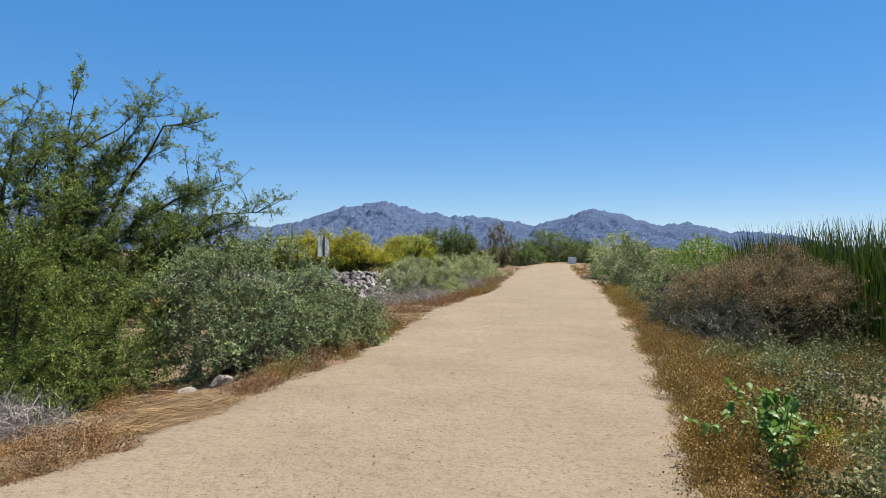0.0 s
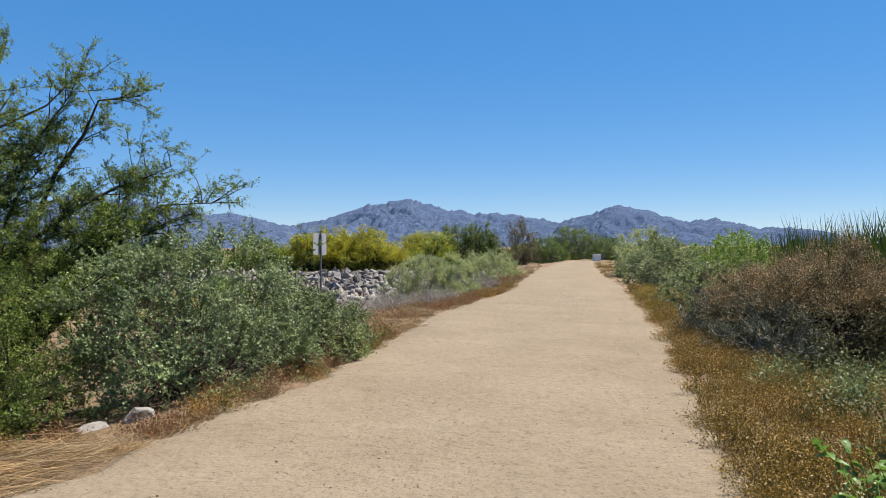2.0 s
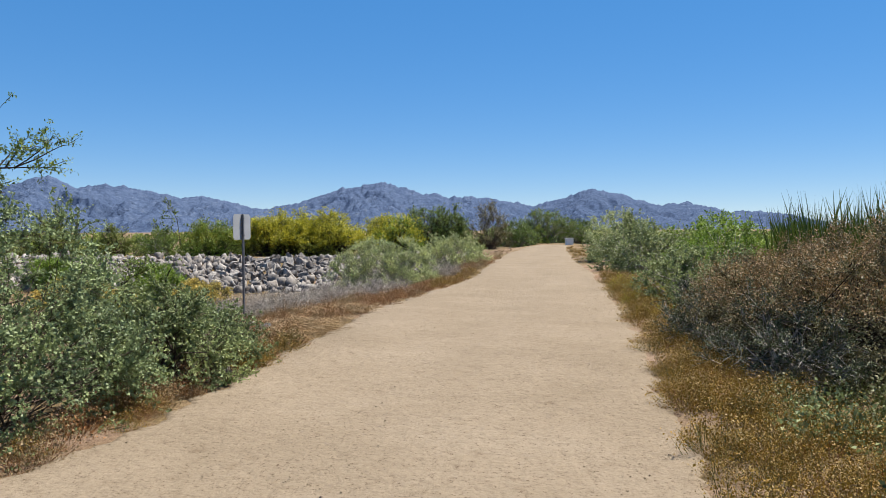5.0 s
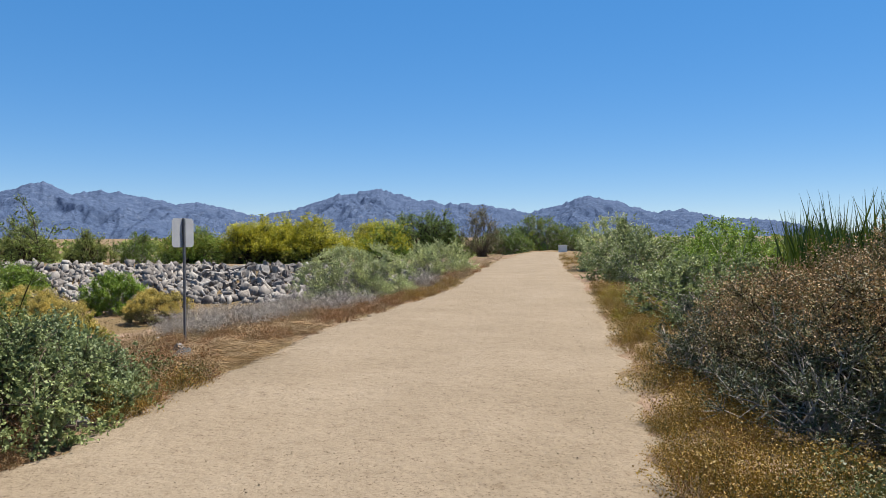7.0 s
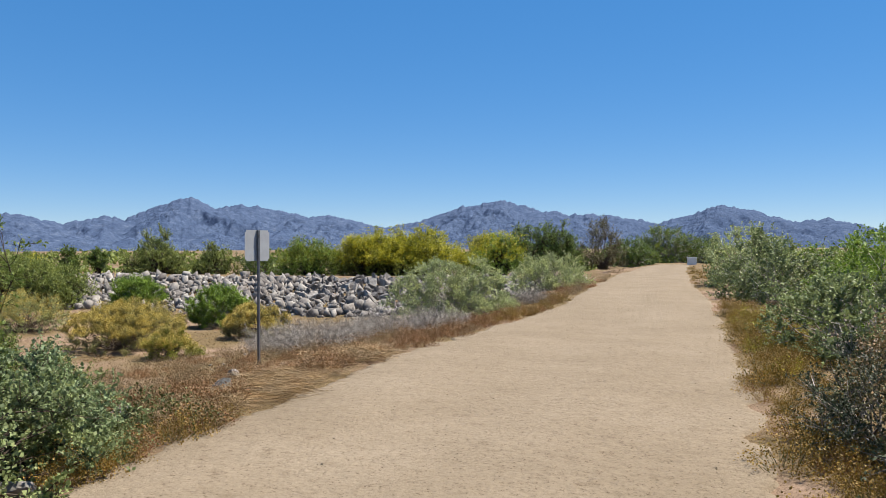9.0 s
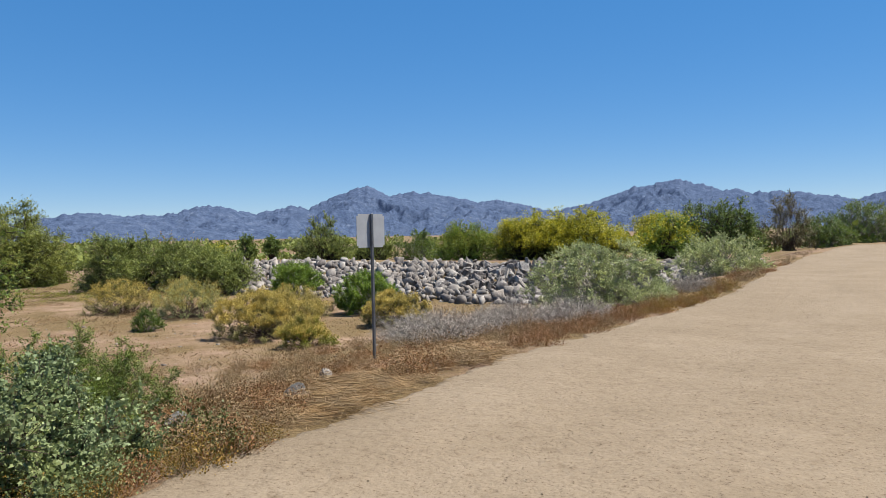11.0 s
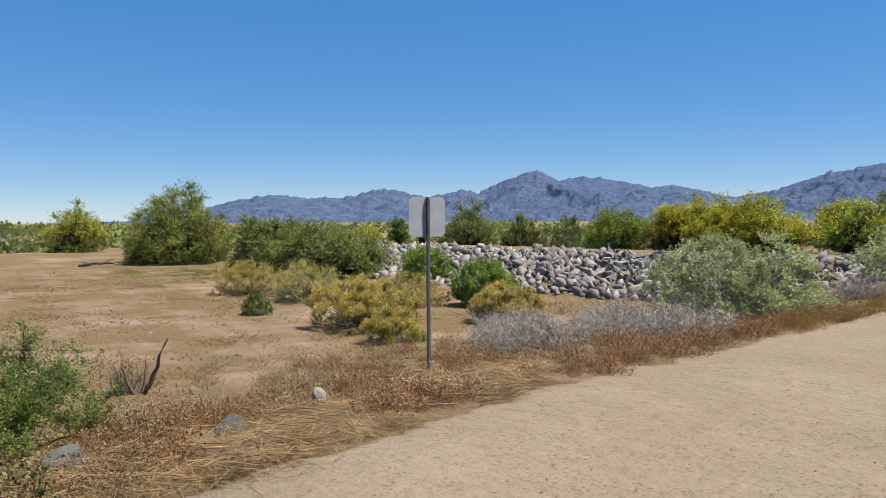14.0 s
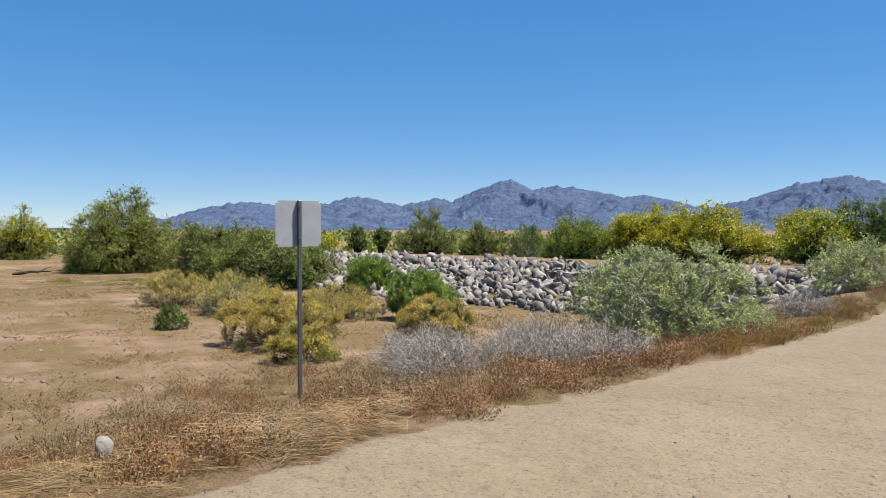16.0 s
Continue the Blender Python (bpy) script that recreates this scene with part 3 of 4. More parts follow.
# the mesquite beside the trail's start: tips of its boughs from the root
open_tree("mesquite_tree", -6.2, 10.6, H(-6.2, 10.6), "feathery green mesquite tree leaning over the trail edge", "tree", seed=5, root=(0, 0, -0.1),
          boughs=[(3.3, 1.6, 3.3), (2.9, 1.2, 2.9), (2.7, 1.8, 3.75), (2.1, 1.5, 3.5), (2.4, 1.2, 4.85), (1.7, 1.0, 4.55), (1.2, 1.4, 5.05), (0.7, 0.9, 4.6), (0.15, 1.4, 5.1), (-0.2, 0.6, 4.7), (-1.0, 1.2, 5.05), (-1.6, 0.5, 4.5),
                  (1.3, 0.6, 3.7), (0.5, -0.4, 4.0), (-0.8, -0.6, 4.2), (2.3, 0.6, 2.9), (1.3, -0.8, 3.2), (2.6, -0.4, 2.1), (1.2, -2.0, 2.3), (2.2, -1.6, 1.3), (0.9, -2.7, 1.4), (-0.8, -2.2, 2.8), (-2.2, -1.0, 3.4), (1.9, 1.2, 2.3), (0.1, -1.4, 3.5),
                  (1.7, -2.4, 0.9), (0.3, -3.0, 0.9), (2.4, -0.9, 0.9), (-1.8, 1.6, 3.4), (0.4, -1.0, 2.7), (1.8, -1.9, 1.9), (1.4, -1.2, 0.6), (2.0, -1.3, 0.5), (0.8, -2.4, 0.7), (1.3, -3.0, 0.8), (2.5, 0.9, 2.1), (1.5, 1.6, 3.0), (0.6, 0.4, 3.1), (-0.4, -1.6, 2.0), (0.2, 0.2, 4.3), (1.0, 0.2, 2.4), (-0.9, 0.2, 3.6), (1.6, 0.5, 3.1), (2.7, 1.3, 2.4), (0.9, 1.2, 3.9), (0.4, -2.1, 1.6)],
          twig_n=10, twig_len=0.19, per=24, leaf=0.032, wide=0.42, mat=M_MESQ, trunk_r=0.065, side_n=34, side_len=0.56)
open_tree("young_mesquite", -3.4, 13.6, H(-3.4, 13.6), "young arching mesquite with bright feathery leaves", "tree", seed=6, root=(0, 0, -0.1),
          boughs=[(1.35, 0.3, 2.15), (1.0, 0.4, 1.6), (0.4, 1.1, 1.7), (1.2, -0.5, 1.1), (0.9, 0.7, 1.25), (-0.2, 0.9, 1.8), (0.6, -0.3, 1.7), (-1.0, 0.3, 1.6)],
          twig_n=6, twig_len=0.16, per=16, leaf=0.03, wide=0.4, mat=M_MESQ, trunk_r=0.03, side_n=8, side_len=0.3)
open_tree("low_mesquite", -4.25, 16.25, H(-4.25, 16.25), "low sprawling mesquite seedling above a boulder", "tree", seed=8, root=(0, 0, -0.1),
          boughs=[(0.3, -0.3, 0.9), (0.5, 0.5, 0.75), (-0.4, 0.5, 0.85), (0.8, 0.0, 0.5), (0.9, 0.6, 0.3), (-0.8, 0.0, 0.75), (0.0, -0.9, 0.7), (0.7, -0.6, 0.4), (-0.6, -0.6, 0.65), (0.1, 0.9, 0.5), (0.6, -0.9, 0.2), (1.0, -0.2, 0.2), (0.4, 0.1, 0.5), (0.3, -1.2, 0.3)],
          twig_n=13, twig_len=0.2, per=40, leaf=0.026, wide=0.34, mat=M_MESQ, trunk_r=0.03, side_n=9, side_len=0.4)

open_tree("low_mesquite", -5.0, 8.7, H(-5.0, 8.7), "low dense mesquite skirt beside the trail", "tree", seed=9, root=(0, 0, -0.1),
          boughs=[(0.5, -0.3, 1.9), (0.9, 0.4, 1.7), (-0.5, 0.5, 2.0), (1.3, 0.0, 1.2), (1.4, 0.7, 0.8), (-0.9, 0.0, 1.8), (0.0, -1.2, 1.5), (1.2, -0.7, 0.9), (-0.7, -0.9, 1.5), (0.6, -1.3, 0.8), (1.5, -0.2, 0.6), (0.2, 0.2, 2.2), (1.0, -1.1, 0.5)],
          twig_n=10, twig_len=0.24, per=30, leaf=0.03, wide=0.36, mat=M_MESQ, trunk_r=0.04, side_n=11, side_len=0.45)

salt = dict(stem_r=0.007, leaf=0.026, wide=0.7, mats=M_SALTNEAR, stem_mat=M_DEAD)
shrub("saltbush", -2.95, 10.9, H(-2.95, 10.9), "large dense grey-green saltbush beside the trail", "shrub", "saltbushes", seed=11, rx=1.75, ry=2.0, h=2.2, hollow=0.24, clumps=270, twigs=13, per=19, clump_r=0.3, **salt)
shrub("saltbush", -1.95, 12.9, H(-1.95, 12.9), "low spreading green saltbush at the trail edge", "shrub", "saltbushes", seed=12, rx=1.0, ry=1.25, h=1.15, clumps=110, twigs=12, per=15, clump_r=0.26, leaf=0.028, wide=0.75, mats=M_SALTGREEN, stem_mat=M_DEAD)
shrub("saltbush", -2.1, 14.1, H(-2.1, 14.1), "low sprawling green saltbush with loose stems", "shrub", "saltbushes", seed=13, rx=1.1, ry=1.0, h=0.95, clumps=100, twigs=12, per=14, clump_r=0.24, leaf=0.028, wide=0.75, mats=M_SALTNEAR, stem_mat=M_DEAD)
shrub("saltbush", -0.7, 28.6, H(-0.7, 28.6), "rounded grey-green saltbush beside the trail", "shrub", "saltbushes", seed=14, rx=1.95, ry=1.6, h=1.72, hollow=0.2, clumps=280, twigs=15, per=12, clump_r=0.26, leaf=0.033, wide=0.6, mats=M_SALT)
shrub("saltbush", 1.7, 41.5, H(1.7, 41.5), "broad grey-green saltbush where the berm meets the trail", "shrub", "saltbushes", seed=15, rx=2.0, ry=2.2, h=1.7, clumps=150, twigs=10, per=11, clump_r=0.36, leaf=0.05, wide=0.7, mats=M_SALT)

# the wetland side of the trail
shrub("brown_bush", 5.9, 13.9, H(5.9, 13.9), "large rounded bush with drying brownish foliage", "shrub", seed=16, rx=1.95, ry=2.35, h=1.78, clumps=420, twigs=14, per=17, clump_r=0.26, leaf=0.021, wide=0.6, mats=M_BROWNBUSH, tip=M_BROWNTIP, tip_per=18, tip_size=0.018, tip_from=0.45, stem_mat=M_BARK)
# the next two saltbushes carry that bush's shade in their leaf colour
shrub("saltbush", 4.85, 12.7, H(4.85, 12.7), "grey-green saltbush with the brown bush's shade in its leaf colour", "shrub", "saltbushes", seed=25, rx=1.05, ry=0.95, h=0.95, clumps=80, twigs=11, per=16, clump_r=0.24, leaf=0.024, wide=0.42, mats=M_SHADESALT)
shrub("saltbush", 4.55, 14.9, H(4.55, 14.9), "grey-green saltbush low against the brown bush", "shrub", "saltbushes", seed=26, rx=0.6, ry=0.9, h=0.8, clumps=50, twigs=11, per=16, clump_r=0.22, leaf=0.024, wide=0.42, mats=M_SHADESALT)
shrub("green_bush", 6.7, 20.6, H(6.7, 20.6), "leafy green bush beyond the brown bush", "shrub", seed=17, rx=1.5, ry=2.4, h=1.5, clumps=90, twigs=10, per=13, clump_r=0.32, leaf=0.045, wide=0.75, mats=M_SALTGREEN)
shrub("green_bush", 8.75, 33.5, H(8.75, 33.5), "tall grey-green saltbush thicket by the trail", "shrub", "thicket", seed=18, rx=2.2, ry=3.2, h=2.3, clumps=130, twigs=10, per=11, clump_r=0.45, leaf=0.06, wide=0.8, mats=M_SALTGREEN)
shrub("green_bush", 9.75, 41.0, H(9.75, 41.0), "grey-green saltbush at the trail's far bend", "shrub", "thicket", seed=19, rx=1.9, ry=3.2, h=2.6, clumps=110, twigs=10, per=11, clump_r=0.45, leaf=0.06, wide=0.8, mats=M_SALT)
shrub("green_bush", 8.7, 25.2, H(8.7, 25.2), "bright green leafy bush behind the brown bush", "shrub", "thicket", seed=30, rx=1.7, ry=2.2, h=2.1, clumps=140, twigs=11, per=12, clump_r=0.36, leaf=0.05, wide=0.6, mats=M_BRIGHT)
shrub("green_bush", 12.6, 35.0, H(12.6, 35.0), "dense bright green bush behind the thicket", "shrub", "thicket", seed=20, rx=2.8, ry=3.4, h=2.7, clumps=110, twigs=10, per=11, clump_r=0.5, leaf=0.065, wide=0.75, mats=M_BRIGHT)

shrub("green_bush", 12.2, 50.0, H(12.2, 50.0), "rounded green bush along the far trail", "shrub", "thicket", seed=27, rx=2.2, ry=3.2, h=2.2, clumps=90, twigs=10, per=9, clump_r=0.45, leaf=0.075, wide=0.7, mats=M_SALTGREEN)
shrub("green_bush", 15.4, 60.0, H(15.4, 60.0), "low green bush along the far trail", "shrub", "thicket", seed=28, rx=2.4, ry=3.4, h=2.0, clumps=80, twigs=10, per=9, clump_r=0.45, leaf=0.075, wide=0.7, mats=M_SALTGREEN)
shrub("green_bush", 17.0, 71.0, H(17.0, 71.0), "low grey-green bush near the trail's end", "shrub", "thicket", seed=29, rx=2.4, ry=3.4, h=1.8, clumps=80, twigs=10, per=9, clump_r=0.45, leaf=0.08, wide=0.7, mats=M_SALT)


def build_cattails():
    r = np.random.default_rng(31)
    n = 9500
    y = 8.6 + 22 * r.random(n) ** 0.9
    x = 7.4 + np.maximum(0.5 * (y - 18.5), 0) + 6.5 * r.random(n) ** 1.4 + r.normal(0, 0.15, n)
    z = height(x, y)
    hgt = (2.2 + 0.085 * np.maximum(18 - y, 0) + 0.15 * np.sin(x * 1.1 + y * 0.7)) * (0.76 + 0.3 * r.random(n))
    lean = r.normal(0, 0.11, (n, 2)) * hgt[:, None]
    k = 5
    t = np.linspace(0, 1, k)
    face = r.random(n) * np.pi
    w = 0.013 + 0.011 * r.random(n)
    P = np.zeros((n, k, 2, 3))
    for j in range(k):
        cx, cy, cz = x + lean[:, 0] * t[j] ** 2, y + lean[:, 1] * t[j] ** 2, z + hgt * t[j] * (1 - 0.04 * t[j])
        ww = w * (1 - t[j] ** 3 * 0.93)
        for s, sg in ((0, -1), (1, 1)):
            P[:, j, s] = np.stack([cx + sg * ww * np.cos(face), cy + sg * ww * np.sin(face), cz], -1)
    idx = np.arange(n * k * 2).reshape(n, k, 2)
    q = np.stack([idx[:, :-1, 0], idx[:, :-1, 1], idx[:, 1:, 1], idx[:, 1:, 0]], -1).reshape(-1, 4)
    tagged(new("cattails", quads_mesh("cattails", P.reshape(-1, 3), q, M_REED)), "dense stand of tall green cattail blades", "cattails", kind="stuff")


build_cattails()

# the floodplain below the bank
brit = dict(mats=M_BRITTLE, tip=M_BRITTLEHEAD, leaf=0.034, wide=0.36, tip_size=0.027, stem_mat=M_DEAD)
shrub("brittlebush", -10.4, 28.4, H(-10.4, 28.4), "dome-shaped brittlebush with dried golden heads", "shrub", "brittlebushes", seed=41, rx=1.9, ry=1.5, h=1.3, clumps=190, twigs=11, per=15, clump_r=0.22, tip_per=26, upright=1.0, hollow=0.16, **brit)
shrub("brittlebush", -8.0, 26.7, H(-8.0, 26.7), "small yellowish brittlebush in dry weeds", "shrub", "brittlebushes", seed=42, rx=0.75, ry=0.7, h=0.75, clumps=80, twigs=10, per=15, clump_r=0.2, tip_per=14, upright=0.9, hollow=0.16, leaf=0.034, wide=0.36, tip_size=0.027, mats=M_PALOLEAF, tip=M_BRITTLEHEAD, stem_mat=M_DEAD)
shrub("brittlebush", -7.6, 31.3, H(-7.6, 31.3), "brittlebush with dark base and golden crown", "shrub", "brittlebushes", seed=43, rx=1.2, ry=1.1, h=1.1, clumps=130, twigs=11, per=15, clump_r=0.2, tip_per=26, upright=1.0, hollow=0.16, **brit)
shrub("brittlebush", -20.9, 33.0, H(-20.9, 33.0), "pale yellow-green brittlebush on the bare flat", "shrub", "brittlebushes", seed=44, rx=1.7, ry=1.4, h=1.3, clumps=130, twigs=9, per=15, clump_r=0.28, tip_per=18, upright=0.9, hollow=0.16, leaf=0.034, wide=0.36, tip_size=0.027, mats=M_BRITTLE, tip=M_BRITTLEHEAD, stem_mat=M_DEAD)
shrub("brittlebush", -16.9, 32.4, H(-16.9, 32.4), "grey-green brittlebush with yellow heads", "shrub", "brittlebushes", seed=45, rx=1.6, ry=1.3, h=1.3, clumps=130, twigs=9, per=15, clump_r=0.28, tip_per=12, upright=0.9, hollow=0.16, leaf=0.034, wide=0.36, tip_size=0.027, mats=M_SALT, tip=M_BRITTLEHEAD, stem_mat=M_DEAD)
shrub("brittlebush", -13.2, 33.6, H(-13.2, 33.6), "greyish half-dry brittlebush on the flat", "shrub", "brittlebushes", seed=46, rx=1.6, ry=1.3, h=1.05, clumps=120, twigs=9, per=15, clump_r=0.28, tip_per=16, upright=0.9, hollow=0.16, leaf=0.034, wide=0.36, tip_size=0.027, mats=M_BRITTLE, tip=M_BRITTLEHEAD, stem_mat=M_DEAD)
shrub("dark_shrub", -15.4, 28.8, H(-15.4, 28.8), "small dark green shrub on bare soil", "shrub", seed=47, rx=0.55, ry=0.5, h=0.7, clumps=35, twigs=9, per=12, clump_r=0.2, leaf=0.045, wide=0.5, mats=M_DARKGREEN)
shrub("desert_broom", -10.5, 34.9, H(-10.5, 34.9), "bright green upright desert broom by the rocks", "shrub", "desert brooms", seed=48, rx=1.45, ry=1.1, h=1.65, clumps=140, twigs=12, per=12, clump_r=0.32, leaf=0.085, wide=0.24, mats=M_BRIGHT, upright=1.4)
shrub("desert_broom", -18.3, 41.6, H(-18.3, 41.6), "bright green desert broom before the rock berm", "shrub", "desert brooms", seed=49, rx=1.5, ry=1.1, h=1.6, clumps=130, twigs=12, per=11, clump_r=0.34, leaf=0.095, wide=0.26, mats=M_BRIGHT, upright=1.4)


def twig_bush(x, y, rx, ry, h, seed, n=420):
    """A leafless grey tangle."""
    r = np.random.default_rng(seed)
    ob = thing("grey_twig_bush", x, y, H(x, y), "leafless silvery-grey tangle of dead twigs", "dead shrub", "grey twig bushes")
    tip = dome_points(n, rx, ry, h, r, 0.05)
    base = np.column_stack([tip[:, 0] * 0.45 + r.normal(0, 0.1, n), tip[:, 1] * 0.45 + r.normal(0, 0.1, n), np.full(n, -0.03)])
    main = bent(base, tip, 5, 0.14, -0.08, r)
    v1, q1 = tubes(main, np.linspace(1, 0.4, 5)[None] * 0.0055 * np.ones((n, 1)), 3)
    b, t = sample_paths(main, 14, 0.25, r)
    way = unit(t * 0.15 + r.normal(0, 0.8, b.shape))
    v2, q2 = leaves(b, way, unit(r.normal(0, 1, b.shape)), 0.07 + 0.2 * r.random(len(b)), np.full(len(b), 0.0055), 0.3)
    part_mesh("twig_tangle", quads_mesh("twig_tangle", np.vstack([v1, v2]), np.vstack([q1, q2 + len(v1)]), M_TWIG), ob)


twig_bush(-3.4, 25.2, 1.45, 1.3, 0.85, 51, 520)
twig_bush(-2.0, 26.3, 1.3, 1.3, 0.8, 52, 460)
twig_bush(-5.2, 27.3, 1.3, 1.2, 0.8, 53, 420)
twig_bush(-3.4, 28.2, 1.1, 1.1, 0.75, 54, 360)
twig_bush(-4.3, 7.3, 0.8, 0.8, 0.55, 56, 220)
twig_bush(-0.5, 24.6, 1.0, 0.9, 0.6, 57, 260)
twig_bush(1.2, 31.2, 0.8, 0.8, 0.6, 55, 220)

# trees beyond
tam = dict(leaf=0.12, wide=0.28, mats=M_TAMA, clump_r=0.75, stem_r=0.04, stem_mat=M_BARK)
shrub("willow_tree", -44.0, 45.5, -1.35, "broad rounded willow-like tree with drooping foliage", "tree", seed=61, hollow=0.42, rx=5.3, ry=4.2, h=5.5, clumps=380, twigs=15, per=12, upright=-0.3, leaf=0.12, wide=0.28, mats=M_WILLOW, clump_r=0.75, stem_r=0.04, stem_mat=M_BARK)
shrub("tamarisk", -31.0, 43.0, -1.35, "dense feathery dark green tamarisk", "tree", "tamarisks", seed=62, hollow=0.42, rx=3.0, ry=2.5, h=3.5, clumps=170, twigs=13, per=12, upright=0.5, **tam)
shrub("tamarisk", -26.5, 43.6, -1.35, "feathery grey-green tamarisk with brownish plumes", "tree", "tamarisks", seed=63, hollow=0.42, rx=2.9, ry=2.3, h=3.6, clumps=160, twigs=13, per=12, upright=0.5, tip=M_BROWNTIP, tip_per=2, tip_size=0.1, tip_from=0.8, **tam)
shrub("tamarisk", -23.2, 42.3, -1.35, "lower feathery tamarisk at the edge of the rocks", "tree", "tamarisks", seed=64, hollow=0.42, rx=2.1, ry=1.9, h=2.7, clumps=100, twigs=12, per=12, upright=0.5, **tam)
palo = dict(leaf=0.11, wide=0.38, clump_r=0.75, stem_r=0.05, stem_mat=M_BARK)
shrub("palo_verde", -70.5, 52.0, -1.35, "yellow-green palo verde tree at the far edge of the flat", "tree", "palo verdes", seed=65, rx=4.2, ry=3.0, h=4.9, clumps=170, twigs=9, per=11, mats=M_PALOLEAF, tip=M_YELLOW, tip_per=3, tip_size=0.14, **palo)
shrub("dark_shrub", -76.0, 48.0, -1.35, "dark rounded shrub at the edge of the flat", "shrub", seed=66, rx=4.0, ry=3.0, h=2.9, clumps=90, twigs=9, per=10, leaf=0.12, wide=0.4, clump_r=0.7, stem_r=0.04, mats=M_DARKGREEN)
shrub("palo_verde", -12.1, 61.8, -0.6, "palo verde tree covered in bright yellow blossom", "tree", "palo verdes", seed=67, rx=3.1, ry=2.6, h=3.4, clumps=150, twigs=10, per=10, mats=M_PALOLEAF, tip=M_YELLOW, tip_per=17, tip_size=0.1, **palo)
shrub("palo_verde", -7.4, 61.6, -0.6, "yellow-blossomed palo verde with a wide crown", "tree", "palo verdes", seed=68, rx=2.9, ry=2.4, h=3.3, clumps=140, twigs=10, per=10, mats=M_PALOLEAF, tip=M_YELLOW, tip_per=15, tip_size=0.1, **palo)
shrub("palo_verde", -9.8, 63.4, -0.6, "yellow-blossomed palo verde between wider crowns", "tree", "palo verdes", seed=84, rx=2.3, ry=2.2, h=3.2, clumps=120, twigs=10, per=10, mats=M_PALOLEAF, tip=M_YELLOW, tip_per=15, tip_size=0.1, **palo)
shrub("palo_verde", -16.4, 62.0, -0.6, "pale green palo verde behind the berm", "tree", "palo verdes", seed=69, rx=2.5, ry=2.2, h=3.3, clumps=110, twigs=10, per=11, mats=M_BRIGHT, tip=M_PALOLEAF, tip_per=6, tip_size=0.1, **palo)
shrub("dark_shrub", -21.6, 64.0, -0.6, "dark green shrub behind the berm", "shrub", seed=70, rx=2.2, ry=2.0, h=2.4, clumps=80, twigs=9, per=11, leaf=0.11, wide=0.4, clump_r=0.6, stem_r=0.03, mats=M_DARKGREEN)
shrub("desert_tree", -29.8, 62.8, -0.6, "spreading feathery green tree behind the berm", "tree", seed=71, hollow=0.42, rx=2.7, ry=2.4, h=3.6, clumps=110, twigs=10, per=11, leaf=0.13, wide=0.28, clump_r=0.8, stem_r=0.05, stem_mat=M_BARK, mats=M_TAMA, upright=1.0)
shrub("desert_tree", -25.6, 63.5, -0.6, "feathery green tree with upswept branches", "tree", seed=72, hollow=0.42, rx=2.2, ry=2.0, h=2.7, clumps=80, twigs=10, per=11, leaf=0.13, wide=0.28, clump_r=0.7, stem_r=0.05, stem_mat=M_BARK, mats=M_TAMA, upright=1.0)
shrub("round_tree", -41.2, 67.7, -0.8, "small round-crowned tree far behind the berm", "tree", "round trees", seed=81, rx=1.1, ry=1.1, h=2.9, clumps=40, twigs=9, per=10, leaf=0.12, wide=0.5, clump_r=0.5, stem_r=0.05, stem_mat=M_BARK, mats=M_DARKGREEN, low=0.45)
shrub("round_tree", -38.7, 68.2, -0.8, "small round-crowned tree far behind the berm", "tree", "round trees", seed=82, rx=0.9, ry=0.9, h=2.8, clumps=36, twigs=9, per=10, leaf=0.12, wide=0.5, clump_r=0.45, stem_r=0.05, stem_mat=M_BARK, mats=M_DARKGREEN, low=0.5)
shrub("palo_verde", -43.5, 66.0, -0.8, "low bush in full yellow blossom", "shrub", "palo verdes", seed=83, rx=1.2, ry=1.0, h=1.5, clumps=40, twigs=9, per=8, mats=M_PALOLEAF, tip=M_YELLOW, tip_per=12, tip_size=0.1, **palo)
shrub("palo_verde", -2.6, 64.0, -0.4, "yellow-green palo verde by the trail", "tree", "palo verdes", seed=73, rx=2.4, ry=2.0, h=2.9, clumps=100, twigs=10, per=10, mats=M_BRIGHT, tip=M_YELLOW, tip_per=4, tip_size=0.12, **palo)
shrub("desert_tree", 0.2, 71.5, -0.3, "dense dark green mesquite beside the far trail", "tree", seed=74, hollow=0.42, rx=4.2, ry=2.8, h=4.5, clumps=260, twigs=10, per=11, leaf=0.115, wide=0.4, clump_r=0.8, stem_r=0.05, stem_mat=M_BARK, mats=M_DARKGREEN)
shrub("palo_verde", -4.3, 70.0, -0.4, "palo verde with yellow blossoming top", "tree", "palo verdes", seed=75, rx=1.6, ry=1.5, h=3.9, clumps=60, twigs=10, per=10, mats=M_PALOLEAF, tip=M_YELLOW, tip_per=9, tip_size=0.12, **palo)
shrub("desert_tree", 5.6, 72.5, -0.2, "greyish half-bare tree with upright branches", "tree", seed=76, hollow=0.42, rx=2.0, ry=1.8, h=5.0, clumps=90, twigs=11, per=10, leaf=0.11, wide=0.22, clump_r=0.75, stem_r=0.022, stem_mat=M_DEAD, mats=M_BROWNBUSH, upright=1.2)
shrub("dark_shrub", 8.6, 83.0, -0.2, "rounded green shrubs where the trail bends away", "shrub", "shrubs at the bend", seed=77, rx=3.0, ry=2.5, h=2.4, clumps=128, twigs=9, per=10, leaf=0.13, wide=0.4, clump_r=0.7, stem_r=0.04, mats=M_DARKGREEN)
shrub("dark_shrub", 13.6, 92.0, -0.2, "domed green palo verde beyond the bend", "tree", seed=78, rx=3.8, ry=3.0, h=4.1, clumps=176, twigs=9, per=10, leaf=0.14, wide=0.3, clump_r=0.8, stem_r=0.04, mats=M_MESQ)
